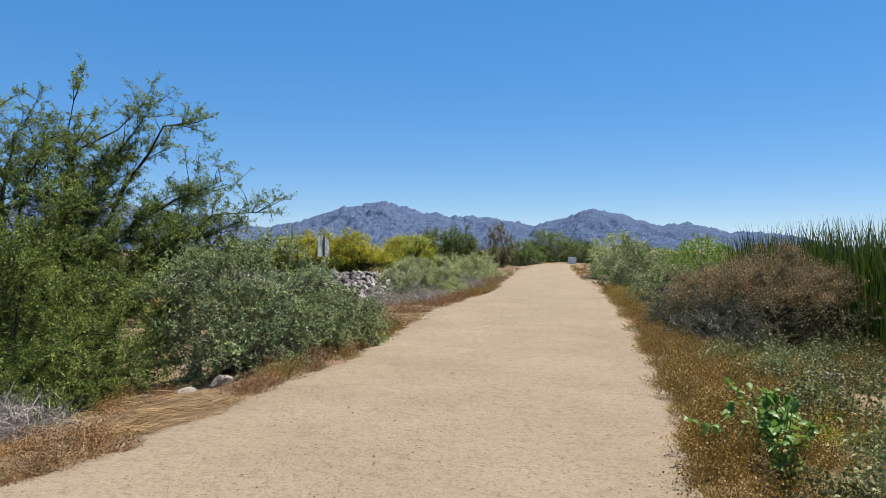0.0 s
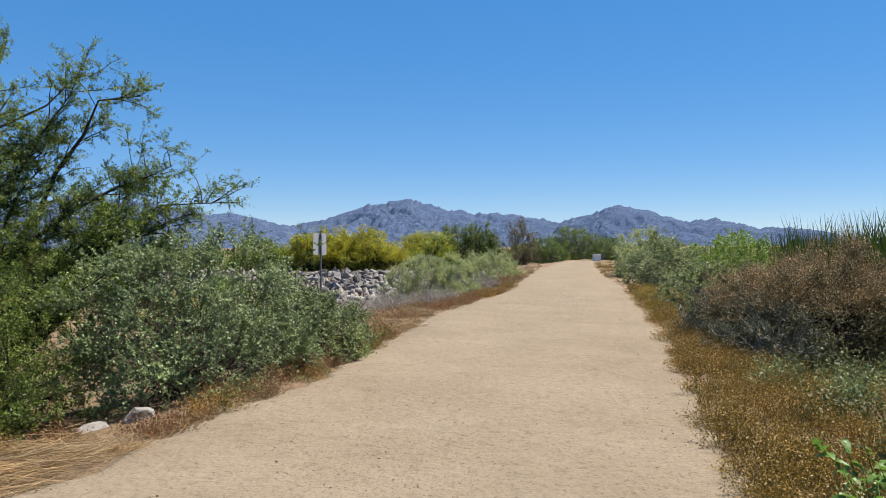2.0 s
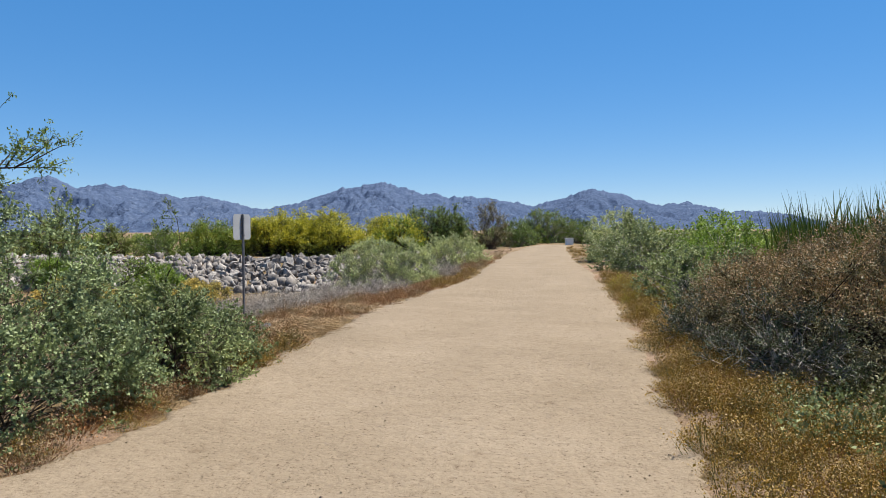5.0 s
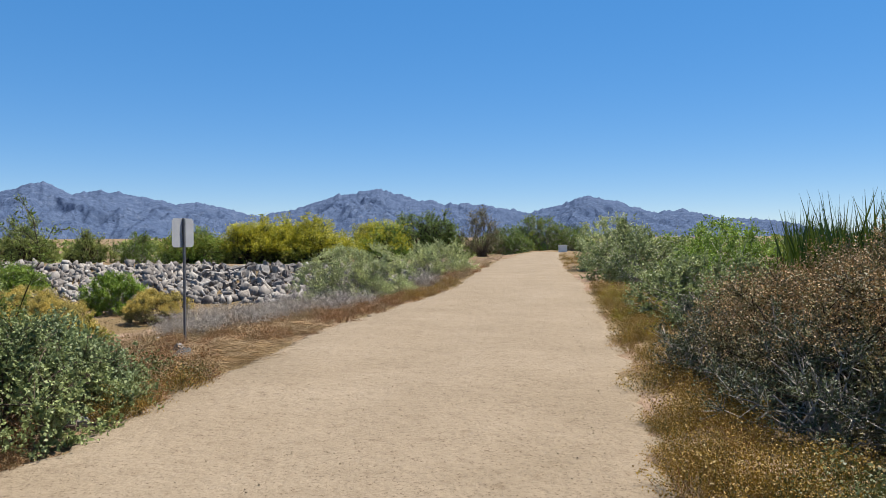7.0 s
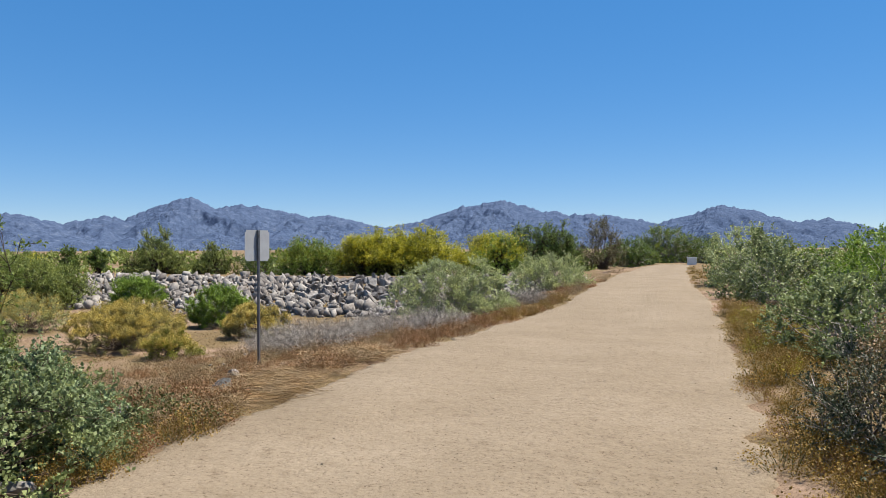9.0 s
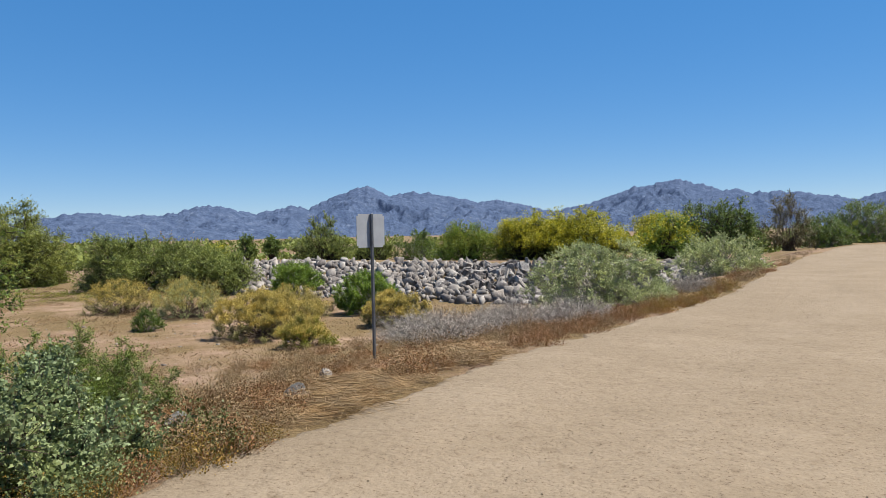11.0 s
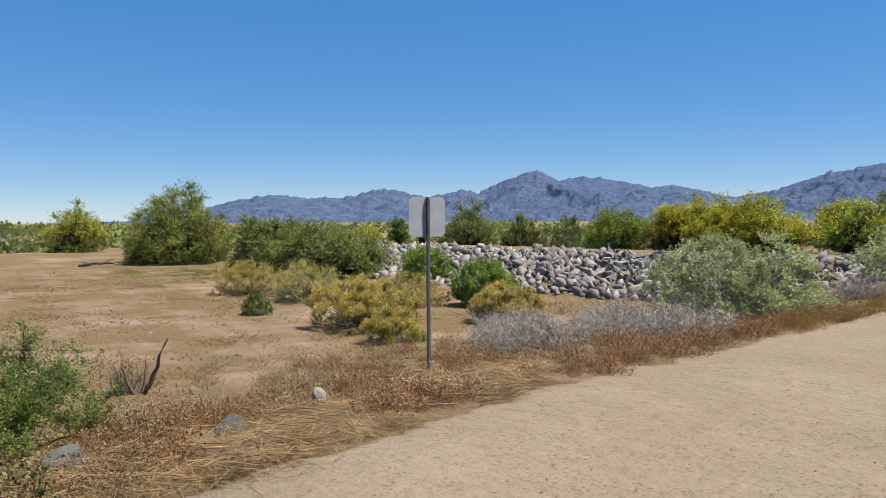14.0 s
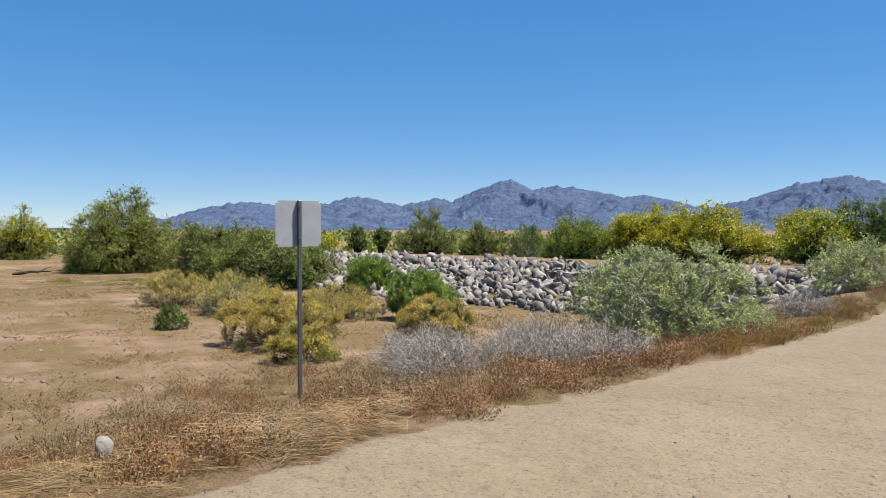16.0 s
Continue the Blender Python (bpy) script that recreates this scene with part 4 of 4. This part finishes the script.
shrub("dark_shrub", 17.4, 94.0, -0.2, "dark shrub beyond the trail's bend", "shrub", "shrubs at the bend", seed=79, rx=3.2, ry=2.6, h=3.0, clumps=128, twigs=9, per=10, leaf=0.14, wide=0.4, clump_r=0.7, stem_r=0.04, mats=M_DARKGREEN)

# ---- weeds along the trail ----
def weed_parts(seed, rad, h, stems, heads, head_size, stem_mat, head_mat, lean=0.35, stem_w=0.0032):
    """A mound of thin stalks that spread from a small root to a dome, with seed heads or flowers over it."""
    r = np.random.default_rng(seed)
    tip = dome_points(stems, rad, rad, h, r, 0.1)
    base = np.column_stack([tip[:, 0] * 0.4 + r.normal(0, rad * 0.1, stems), tip[:, 1] * 0.4 + r.normal(0, rad * 0.1, stems), np.full(stems, -0.03)])
    span = tip - base
    ln = np.linalg.norm(span, axis=1)
    nrm = unit(r.normal(0, 1, (stems, 3)) * np.array([1, 1, 0.2]))
    sv, sq = leaves(base, span, nrm, ln, np.full(stems, stem_w), 0.3)
    made = [("stalk_tangle", quads_mesh("stalk_tangle", sv, sq, stem_mat))]
    if heads:
        i = r.integers(0, stems, heads)
        f = 0.35 + 0.68 * r.random(heads) ** 0.6
        pos = base[i] + span[i] * f[:, None] + r.normal(0, 0.02, (heads, 3))
        hs = head_size * (0.5 + r.random(heads))
        hv, hq = leaves(pos, unit(r.normal(0, 1, (heads, 3)) + np.array([0, 0, 0.4])), unit(r.normal(0, 1, (heads, 3)) + np.array([0, 0, 0.5])), hs, hs * 0.7)
        made.append(("seed_head_cover", quads_mesh("seed_head_cover", hv, hq, head_mat)))
    return made


def straw_parts(seed, rad, n):
    """Flattened stalks lying over one another, mostly along one way."""
    r = np.random.default_rng(seed)
    p = np.stack([r.normal(0, rad * 0.5, n), r.normal(0, rad * 0.5, n), 0.01 + 0.09 * r.random(n) ** 1.5], 1)
    yaw = r.normal(0.5, 0.75, n)
    way = np.stack([np.cos(yaw), np.sin(yaw), r.normal(0.06, 0.14, n)], 1)
    ln = 0.18 + 0.38 * r.random(n)
    sv, sq = leaves(p - way * ln[:, None] * 0.5, way, unit(r.normal(0, 0.5, (n, 3)) + np.array([0, 0, 1])), ln, 0.0028 + 0.0025 * r.random(n), 0.3)
    return [("stalk_mat", quads_mesh("stalk_mat", sv, sq, M_STRAW))]


def masters(name, label, category, group, variants):
    made = []
    for meshes in variants:
        ob = thing(name, 0, 0, -60, label, category, group)
        for n, me in meshes:
            tagged(part_mesh(n, me, ob), kind="stuff" if n == "seed_head_cover" else "")
        made.append(ob)
    return made


CLEAR = [(-2.73, 9.0), (-3.1, 8.9), (-2.6, 8.7), (-2.45, 18.6), (-1.85, 17.05), (-1.5, 19.6), (-2.5, 15.95), (-2.75, 8.6), (-2.5, 9.1)]      # stones that stand free of weeds


def place(pool, spots, r, lo=0.75, hi=1.3):
    """A plant at every spot; the first of each pool are the models themselves."""
    spots = [(x, y) for x, y in spots if all(math.hypot(x - a, y - b) > 0.42 for a, b in CLEAR)]
    for i, (x, y) in enumerate(spots):
        s = lo * 0.75 + (hi * 1.1 - lo * 0.75) * r.random() ** 1.3
        m = Matrix.LocRotScale((x, y, H(x, y)), Euler((0, 0, r.random() * 6.28)), Vector((s, s, s * (0.8 + 0.4 * r.random()))))
        if i < len(pool):
            pool[i].matrix_basis = m
        else:
            copy_thing(pool[int(r.integers(len(pool)))], m).matrix_basis = m


def strip(edge, side, y0, y1, d0, d1, n, r, power=1.0):
    ys = y0 + (y1 - y0) * r.random(n)
    ds = d0 + (d1 - d0) * r.random(n) ** power
    return [(float(edge(y)) + side * d, y) for y, d in zip(ys, ds)]


wr = np.random.default_rng(77)
RUST = [weed_parts(100 + i, 0.28, 0.21, 80, 700, 0.0125, M_RUST, M_TAN if i == 2 else M_RUST) for i in range(3)]
GOLD = [weed_parts(110 + i, 0.32, 0.29, 80, 1100, 0.0128, M_RUST if i == 1 else M_WEEDGREEN, M_GOLD) for i in range(3)]
YELLOW = [weed_parts(120 + i, 0.34, 0.36, 80, 900, 0.0138, M_WEEDGREEN, M_GOLD if i else M_YELLOW) for i in range(3)]
GREENW = [weed_parts(130 + i, 0.34, 0.32, 70, 620, 0.022, M_WEEDGREEN, M_WEEDGREEN if i else M_SALTGREEN) for i in range(2)]
DRYTUFT = [weed_parts(140 + i, 0.5, 0.1, 90, 200, 0.016, M_STRAW if i else M_RUST, M_TAN if i != 1 else M_RUST) for i in range(3)]
GREYW = [weed_parts(150 + i, 0.3, 0.26, 80, 420, 0.0125, M_TAN, M_RUST, stem_w=0.004) for i in range(2)]
TANW = [weed_parts(170 + i, 0.34, 0.42, 80, 560, 0.0135, M_TAN, M_TAN if i else M_STRAW) for i in range(2)]
STRAW = [straw_parts(160 + i, 0.4, 560) for i in range(3)]

rust = masters("rusty_weed", "rust-brown dried weed clump on the trail shoulder", "weed", "rusty weeds", RUST)
place(rust, strip(left_edge, -1, 3.5, 9.5, -0.05, 1.3, 42, wr) + strip(left_edge, -1, 9.5, 15, 0.05, 0.5, 26, wr) + strip(left_edge, -1, 15, 23, 0.7, 3.4, 66, wr)
      + strip(left_edge, -1, 23, 33, 0.1, 1.9, 84, wr) + strip(left_edge, -1, 33, 46, 0.0, 1.2, 36, wr) + strip(left_edge, -1, 15, 21.5, 0.2, 1.2, 26, wr) + strip(left_edge, -1, 19, 28, 0.0, 1.0, 50, wr) + strip(left_edge, -1, 22, 28, 3.8, 8.0, 40, wr), wr, 0.55, 1.5)
gold = masters("golden_weed", "golden-brown flowering weed clump at the trail edge", "weed", "golden weeds", GOLD)
place(gold, strip(right_edge, 1, 4.0, 13.5, 0.0, 1.3, 110, wr, 1.3) + strip(right_edge, 1, 5.0, 10.5, 0.0, 0.9, 44, wr) + strip(right_edge, 1, 9.5, 18.5, 0.0, 0.8, 56, wr) + strip(right_edge, 1, 18, 31, 0.05, 1.3, 54, wr) + strip(right_edge, 1, 40, 75, 0.0, 1.5, 26, wr)
      + strip(left_edge, -1, 24, 34, 0.0, 0.5, 26, wr) + strip(left_edge, -1, 13, 15.5, 0.0, 0.4, 8, wr) + strip(left_edge, -1, 8.5, 12, 0.0, 0.45, 12, wr) + strip(left_edge, -1, 3.5, 8, 0.5, 1.4, 14, wr), wr, 0.7, 1.25)
yellow = masters("yellow_flowers", "clump of small bright yellow wildflowers", "wildflower", "yellow wildflowers", YELLOW)
place(yellow, strip(right_edge, 1, 6.0, 10.0, 0.9, 2.3, 22, wr) + strip(right_edge, 1, 17.5, 27, 0.15, 1.4, 84, wr) + strip(right_edge, 1, 4, 6.5, 1.2, 3.0, 14, wr) + strip(right_edge, 1, 9.5, 12, 2.6, 4.2, 14, wr), wr, 0.8, 1.3)
greenw = masters("green_weed", "low green leafy weed clump beside the trail", "weed", "green weeds", GREENW)
place(greenw, strip(right_edge, 1, 3.4, 12.0, 0.6, 4.4, 200, wr) + strip(left_edge, -1, 12.5, 15.3, 0.1, 0.9, 14, wr), wr, 0.8, 1.35)
tuft = masters("dry_tuft", "low straw-coloured tuft of dead annuals", "dry grass", "dry tufts", DRYTUFT)
spots = [(float(x), float(y)) for x, y in zip(-34 + 28 * wr.random(260), 15 + 28 * wr.random(260)) if noise.noise(Vector((x * 0.22, y * 0.22, 3))) > -0.08 and x < left_edge(y) - 3.5]
place(tuft, spots + strip(left_edge, -1, 15, 30, 0.3, 5.0, 50, wr), wr, 0.9, 2.2)
meadow = masters("green_grass", "low yellowish-green grass tuft on the flat", "grass", "green grass tufts", [weed_parts(180 + i, 0.6, 0.16, 150, 120, 0.03, M_PALOLEAF, M_TAN if i else M_PALOLEAF) for i in range(2)])
place(meadow, [(float(x), float(y)) for x, y in zip(-39 + 11 * wr.random(44), 36.6 + 4.0 * wr.random(44))], wr, 1.0, 1.9)
greyw = masters("grey_weed", "brittle grey-brown dead weed on the bank", "weed", "grey weeds", GREYW)
place(greyw, strip(left_edge, -1, 14.6, 19, 0.7, 2.8, 30, wr) + strip(left_edge, -1, 21, 26, 1.8, 4.0, 20, wr), wr, 0.7, 1.3)
tanw = masters("tan_weed", "tan twiggy dried weed on the bank", "weed", "tan weeds", TANW)
place(tanw, strip(left_edge, -1, 16.5, 24, 0.9, 4.0, 52, wr) + strip(left_edge, -1, 20, 29, 4, 9.0, 60, wr) + strip(left_edge, -1, 34, 60, 0.1, 1.0, 26, wr), wr, 0.7, 1.2)
straw = masters("straw_mat", "flattened mat of golden straw at the trail edge", "straw", "straw mats", STRAW)
place(straw, strip(left_edge, -1, 15, 17.5, 0.15, 0.8, 12, wr) + strip(left_edge, -1, 17.5, 21.0, 0.15, 1.2, 22, wr) + strip(left_edge, -1, 3.5, 8, 0.1, 0.5, 6, wr), wr, 0.75, 1.2)


# ---- broad-leaved plant, boulders, snag and litter ----
def broad_leaf_mesh(r):
    """A lobed, cupped leaf about 0.1 m long."""
    L, W = 0.1 * (0.8 + 0.5 * r.random()), 0.085 * (0.8 + 0.4 * r.random())
    out = [(0.0, 0.0), (0.1, 0.42), (0.3, 0.3), (0.42, 0.5), (0.6, 0.28), (0.75, 0.3), (1.0, 0.0)]
    v = [(L * t, 0, -0.03 * t * t) for t, _ in out] + [(L * t, W * w, 0.018 - 0.05 * t * t) for t, w in out[1:-1]] + [(L * t, -W * w, 0.018 - 0.05 * t * t) for t, w in out[1:-1]]
    f = []
    for s in (7, 12):
        f.append((0, 1, s) if s == 12 else (0, s, 1))
        for i in range(4):
            q = (1 + i, 2 + i, s + i + 1, s + i)
            f.append(q if s == 12 else q[::-1])
        f.append((5, 6, s + 4) if s == 12 else (5, s + 4, 6))
    return mesh_from("leaf", v, [i for q in f for i in q], [len(q) for q in f], M_BROAD, True)


def broad_plant(x, y, n, h, spread, seed):
    r = np.random.default_rng(seed)
    shapes = [broad_leaf_mesh(r) for _ in range(5)]
    ob = thing("broadleaf_plant", x, y, H(x, y), "vivid green broad-leaved plant among the weeds", "plant", "broadleaf plants")
    k = max(n // 9, 3)
    tips = np.column_stack([r.normal(0, spread * 0.6, k), r.normal(0, spread * 0.6, k), h * (0.6 + 0.5 * r.random(k))])
    paths = bent(np.column_stack([tips[:, :2] * 0.2, np.full(k, -0.03)]), tips, 6, 0.07, -0.05, r)
    v, q = tubes(paths, np.linspace(1, 0.4, 6)[None] * 0.006 * np.ones((k, 1)), 5)
    part_mesh("stem_tangle", quads_mesh("stem_tangle", v, q, M_BROAD), ob)
    pos, tan = sample_paths(paths, 9, 0.25, r)
    for p in pos[:n]:
        leaf = part_mesh("leaf", shapes[int(r.integers(5))], ob)
        leaf.location, leaf.rotation_euler = p, (r.normal(0, 0.35), r.normal(0.15, 0.35), r.random() * 6.28)
        s = 0.45 + 0.45 * r.random()
        leaf.scale = (s, s, s)


broad_plant(2.5, 5.5, 170, 0.55, 0.42, 1)
broad_plant(2.8, 6.3, 80, 0.45, 0.34, 2)
broad_plant(2.35, 4.9, 80, 0.4, 0.22, 3)


def boulder(x, y, sx, sy, sz, seed, label, sink=0.3, mat=M_PALE):
    r = np.random.default_rng(seed)
    bm = bmesh.new()
    bmesh.ops.create_icosphere(bm, subdivisions=4, radius=1.0)
    cuts = [Vector(unit(r.normal(0, 1, 3))) for _ in range(9)]
    for v in bm.verts:
        for c in cuts:
            over = v.co.dot(c) - 0.6
            if over > 0:
                v.co -= c * over * 0.85
        v.co *= 1 + 0.06 * noise.fractal(v.co * 2.3 + Vector((seed, 0, 0)), 0.8, 2.0, 5)
        v.co = Vector((v.co.x * sx, v.co.y * sy, v.co.z * sz))
    me = bpy.data.meshes.new("boulder")
    bm.to_mesh(me)
    bm.free()
    me.materials.append(mat)
    ob = tagged(new("boulder", me), label, "rock", "boulders")
    ob.location, ob.rotation_euler = (x, y, H(x, y) + sz * (1 - 2 * sink) * 0.9), (0, 0, r.random() * 6.28)


boulder(-2.73, 9.0, 0.24, 0.15, 0.12, 1, "pale flat-topped stone at the trail edge")
boulder(-3.1, 8.9, 0.2, 0.14, 0.1, 2, "half-buried pale flat stone beside weeds")
boulder(-3.35, 6.75, 0.13, 0.11, 0.08, 3, "small grey stone in rusty weeds")
boulder(-2.35, 10.4, 0.12, 0.1, 0.07, 4, "small stone under the saltbush")
boulder(-2.6, 16.1, 0.23, 0.19, 0.14, 5, "grey boulder under the young mesquite", sink=0.42, mat=M_GREYSTONE)
boulder(-1.85, 17.05, 0.2, 0.16, 0.13, 6, "grey stone among dead weeds", mat=M_GREYSTONE)
boulder(-2.5, 18.7, 0.11, 0.1, 0.14, 7, "upright pale stone in straw")
boulder(-1.5, 19.6, 0.2, 0.12, 0.09, 8, "flat pinkish stone in rusty weeds")
boulder(-1.45, 13.1, 0.16, 0.12, 0.08, 9, "small stone beneath the low saltbush")
boulder(4.9, 9.3, 0.22, 0.15, 0.1, 10, "pale stone behind the wildflowers")


def build_snag():
    x, y = -7.5, 19.8
    ob = thing("dead_snag", x, y, H(x, y), "leaning dead stump with one long bare branch", "dead tree")
    r = np.random.default_rng(9)
    tips = np.array([[0.36, 0.24, 0.9], [-0.35, -0.1, 0.42], [-0.2, 0.2, 0.5], [0.3, -0.1, 0.2]])
    for i, t in enumerate(tips):
        p = bent(np.array([[0.0, 0, -0.1]]), t[None], 9, 0.06, 0, r)
        v, q = tubes(p, (np.linspace(1, 0.15, 9) * (0.06 if i == 0 else 0.05))[None], 7)
        part_mesh("limb", quads_mesh("limb", v, q, M_DEAD), ob)
    n = 110
    b = r.normal(0, 0.1, (n, 3)) * np.array([1, 1, 0]) + np.array([-0.3, -0.1, 0])
    e = b + r.normal(0, 0.2, (n, 3)) + np.array([-0.1, 0, 0.3])
    v, q = tubes(bent(b, e, 4, 0.15, 0, r), np.linspace(1, 0.4, 4)[None] * 0.005 * np.ones((n, 1)), 3)
    tagged(part_mesh("twig_tangle", quads_mesh("twig_tangle", v, q, M_DEAD), ob), kind="stuff")


build_snag()


def fallen_log(x, y):
    ob = thing("fallen_log", x, y, H(x, y), "dark fallen branch lying on the dry flat", "log", turn=0.5)
    r = np.random.default_rng(19)
    for name, a, b, rad in (("bole", (-1.2, 0, 0.05), (1.3, 0.1, 0.3), 0.13), ("limb", (0.4, 0, 0.15), (1.1, 0.5, 0.55), 0.06), ("limb", (-0.2, 0, 0.1), (-0.7, -0.5, 0.35), 0.05)):
        p = bent(np.array([a], float), np.array([b], float), 8, 0.05, 0, r)
        v, q = tubes(p, (np.linspace(1, 0.3, 8) * rad)[None], 7)
        part_mesh(name, quads_mesh(name, v, q, M_DEAD), ob)


fallen_log(-44.5, 39.6)


def utility_box():
    x, y = 14.1, 80.0
    ob = thing("utility_box", x, y, H(x, y), "small pale utility box beside the far trail", "utility box", turn=0.2)
    for name, sx, sy, z0, z1 in (("cabinet", 0.75, 0.5, -0.1, 0.62), ("lid", 0.82, 0.57, 0.62, 0.7)):
        bm = bmesh.new()
        bmesh.ops.create_cube(bm, size=1)
        for v in bm.verts:
            v.co = Vector((v.co.x * sx, v.co.y * sy, z0 if v.co.z < 0 else z1))
        bmesh.ops.bevel(bm, geom=list(bm.edges), offset=0.02, segments=2, affect="EDGES")
        part(name, bm, M_SIGNFACE, ob)


utility_box()


def build_clods():
    """Grit on the trail, clods on the flat and fallen twigs: too many to count."""
    r = np.random.default_rng(12)
    tet = np.array([(1, 1, 0.8), (-1, -1, 0.8), (-1, 1, -0.8), (1, -1, -0.8), (0, 0, 1.2)], float)
    faces = np.array([(0, 1, 2), (0, 3, 1), (0, 2, 3), (1, 3, 2)])
    for name, n, label in (("grit", 12000, "loose coarse grit scattered on the trail"), ("clods", 500, "dark clods and small stones on the flat")):
        if name == "grit":
            y = 3 + 27 * r.random(n) ** 1.6
            a, b = left_edge(y), right_edge(y)
            x = a + (b - a) * r.random(n)
            z, s = np.full(n, 0.006), 0.0015 + 0.0045 * r.random(n) ** 4
        else:
            y = 17 + 22 * r.random(n)
            x = left_edge(y) - 3 - 18 * r.random(n)
            z, s = height(x, y), 0.012 + 0.035 * r.random(n) ** 3
        base = tet[:4][None] * (0.7 + 0.6 * r.random((n, 4, 3)))
        ca, sa = np.cos(r.random(n) * 6.28), np.sin(r.random(n) * 6.28)
        V = base * s[:, None, None]
        V = np.stack([V[..., 0] * ca[:, None] - V[..., 1] * sa[:, None], V[..., 0] * sa[:, None] + V[..., 1] * ca[:, None], V[..., 2]], -1) + np.stack([x, y, z], -1)[:, None]
        F = (np.arange(n)[:, None, None] * 4 + faces[None]).reshape(-1, 3)
        me = mesh_from(name, V.reshape(-1, 3), F.ravel(), np.full(len(F), 3), M_TRAIL if name == "grit" else M_ROCK)
        tagged(new(name, me), label, "gravel", kind="stuff")



def field_stubble():
    """Short dead stubble in drifts over the floodplain."""
    r = np.random.default_rng(15)
    n = 190000
    x, y = -48 + 46 * r.random(n), 13 + 36 * r.random(n)
    drift = np.sin(x * 0.5 + 1.7 * np.sin(y * 0.31)) * np.sin(y * 0.43 + 1.3 * np.sin(x * 0.27)) + 0.5 * np.sin(x * 1.9 + y * 1.1) * np.sin(y * 2.1 - x * 0.6)
    keep = (x < left_edge(y) - 2.2) & (drift + r.normal(0, 0.5, n) > 0.15) & (y < crest_y(x) - 6)
    x, y = x[keep], y[keep]
    n = len(x)
    pos = np.stack([x, y, height(x, y) - 0.01], 1)
    way = unit(r.normal(0, 0.7, (n, 3)) * np.array([1, 1, 0.3]) + np.array([0, 0, 0.3]))
    ln = 0.04 + 0.09 * r.random(n)
    v, q = leaves(pos, way, unit(r.normal(0, 1, (n, 3))), ln, 0.013 + 0.013 * r.random(n))
    tagged(new("stubble", quads_mesh("stubble", v, q, M_TAN)), "short dead stubble in drifts on the flat", "dry grass", kind="stuff")


build_clods()
field_stubble()


def far_scrub():
    """Low desert scrub from behind the trees to the foot of the mountains."""
    r = np.random.default_rng(14)
    n, per = 800, 40
    az = np.radians(-50 + 125 * r.random(n))
    dist = 82 + 330 * r.random(n) ** 1.8
    cx, cy = -np.sin(az) * dist, np.cos(az) * dist + 10
    size = (0.8 + 1.5 * r.random(n)) * (0.7 + dist / 260)
    c = np.stack([cx, cy, height(cx, cy)], 1)
    d = unit(r.normal(0, 1, (n, per, 3)))
    d[..., 2] = np.abs(d[..., 2]) * 0.75
    rad = (0.5 + 0.5 * r.random((n, per, 1))) * size[:, None, None]
    pos = (c[:, None] + d * rad).reshape(-1, 3)
    ln = np.repeat(size * 0.38, per)
    v, q = leaves(pos, unit(r.normal(0, 1, pos.shape) + np.array([0, 0, 0.5])), unit(r.normal(0, 1, pos.shape)), ln, ln * 0.7)
    tagged(new("far_scrub", quads_mesh("far_scrub", v, q, M_TAMA)), "low olive desert scrub spreading towards the mountains", "scrub", kind="stuff")


far_scrub()
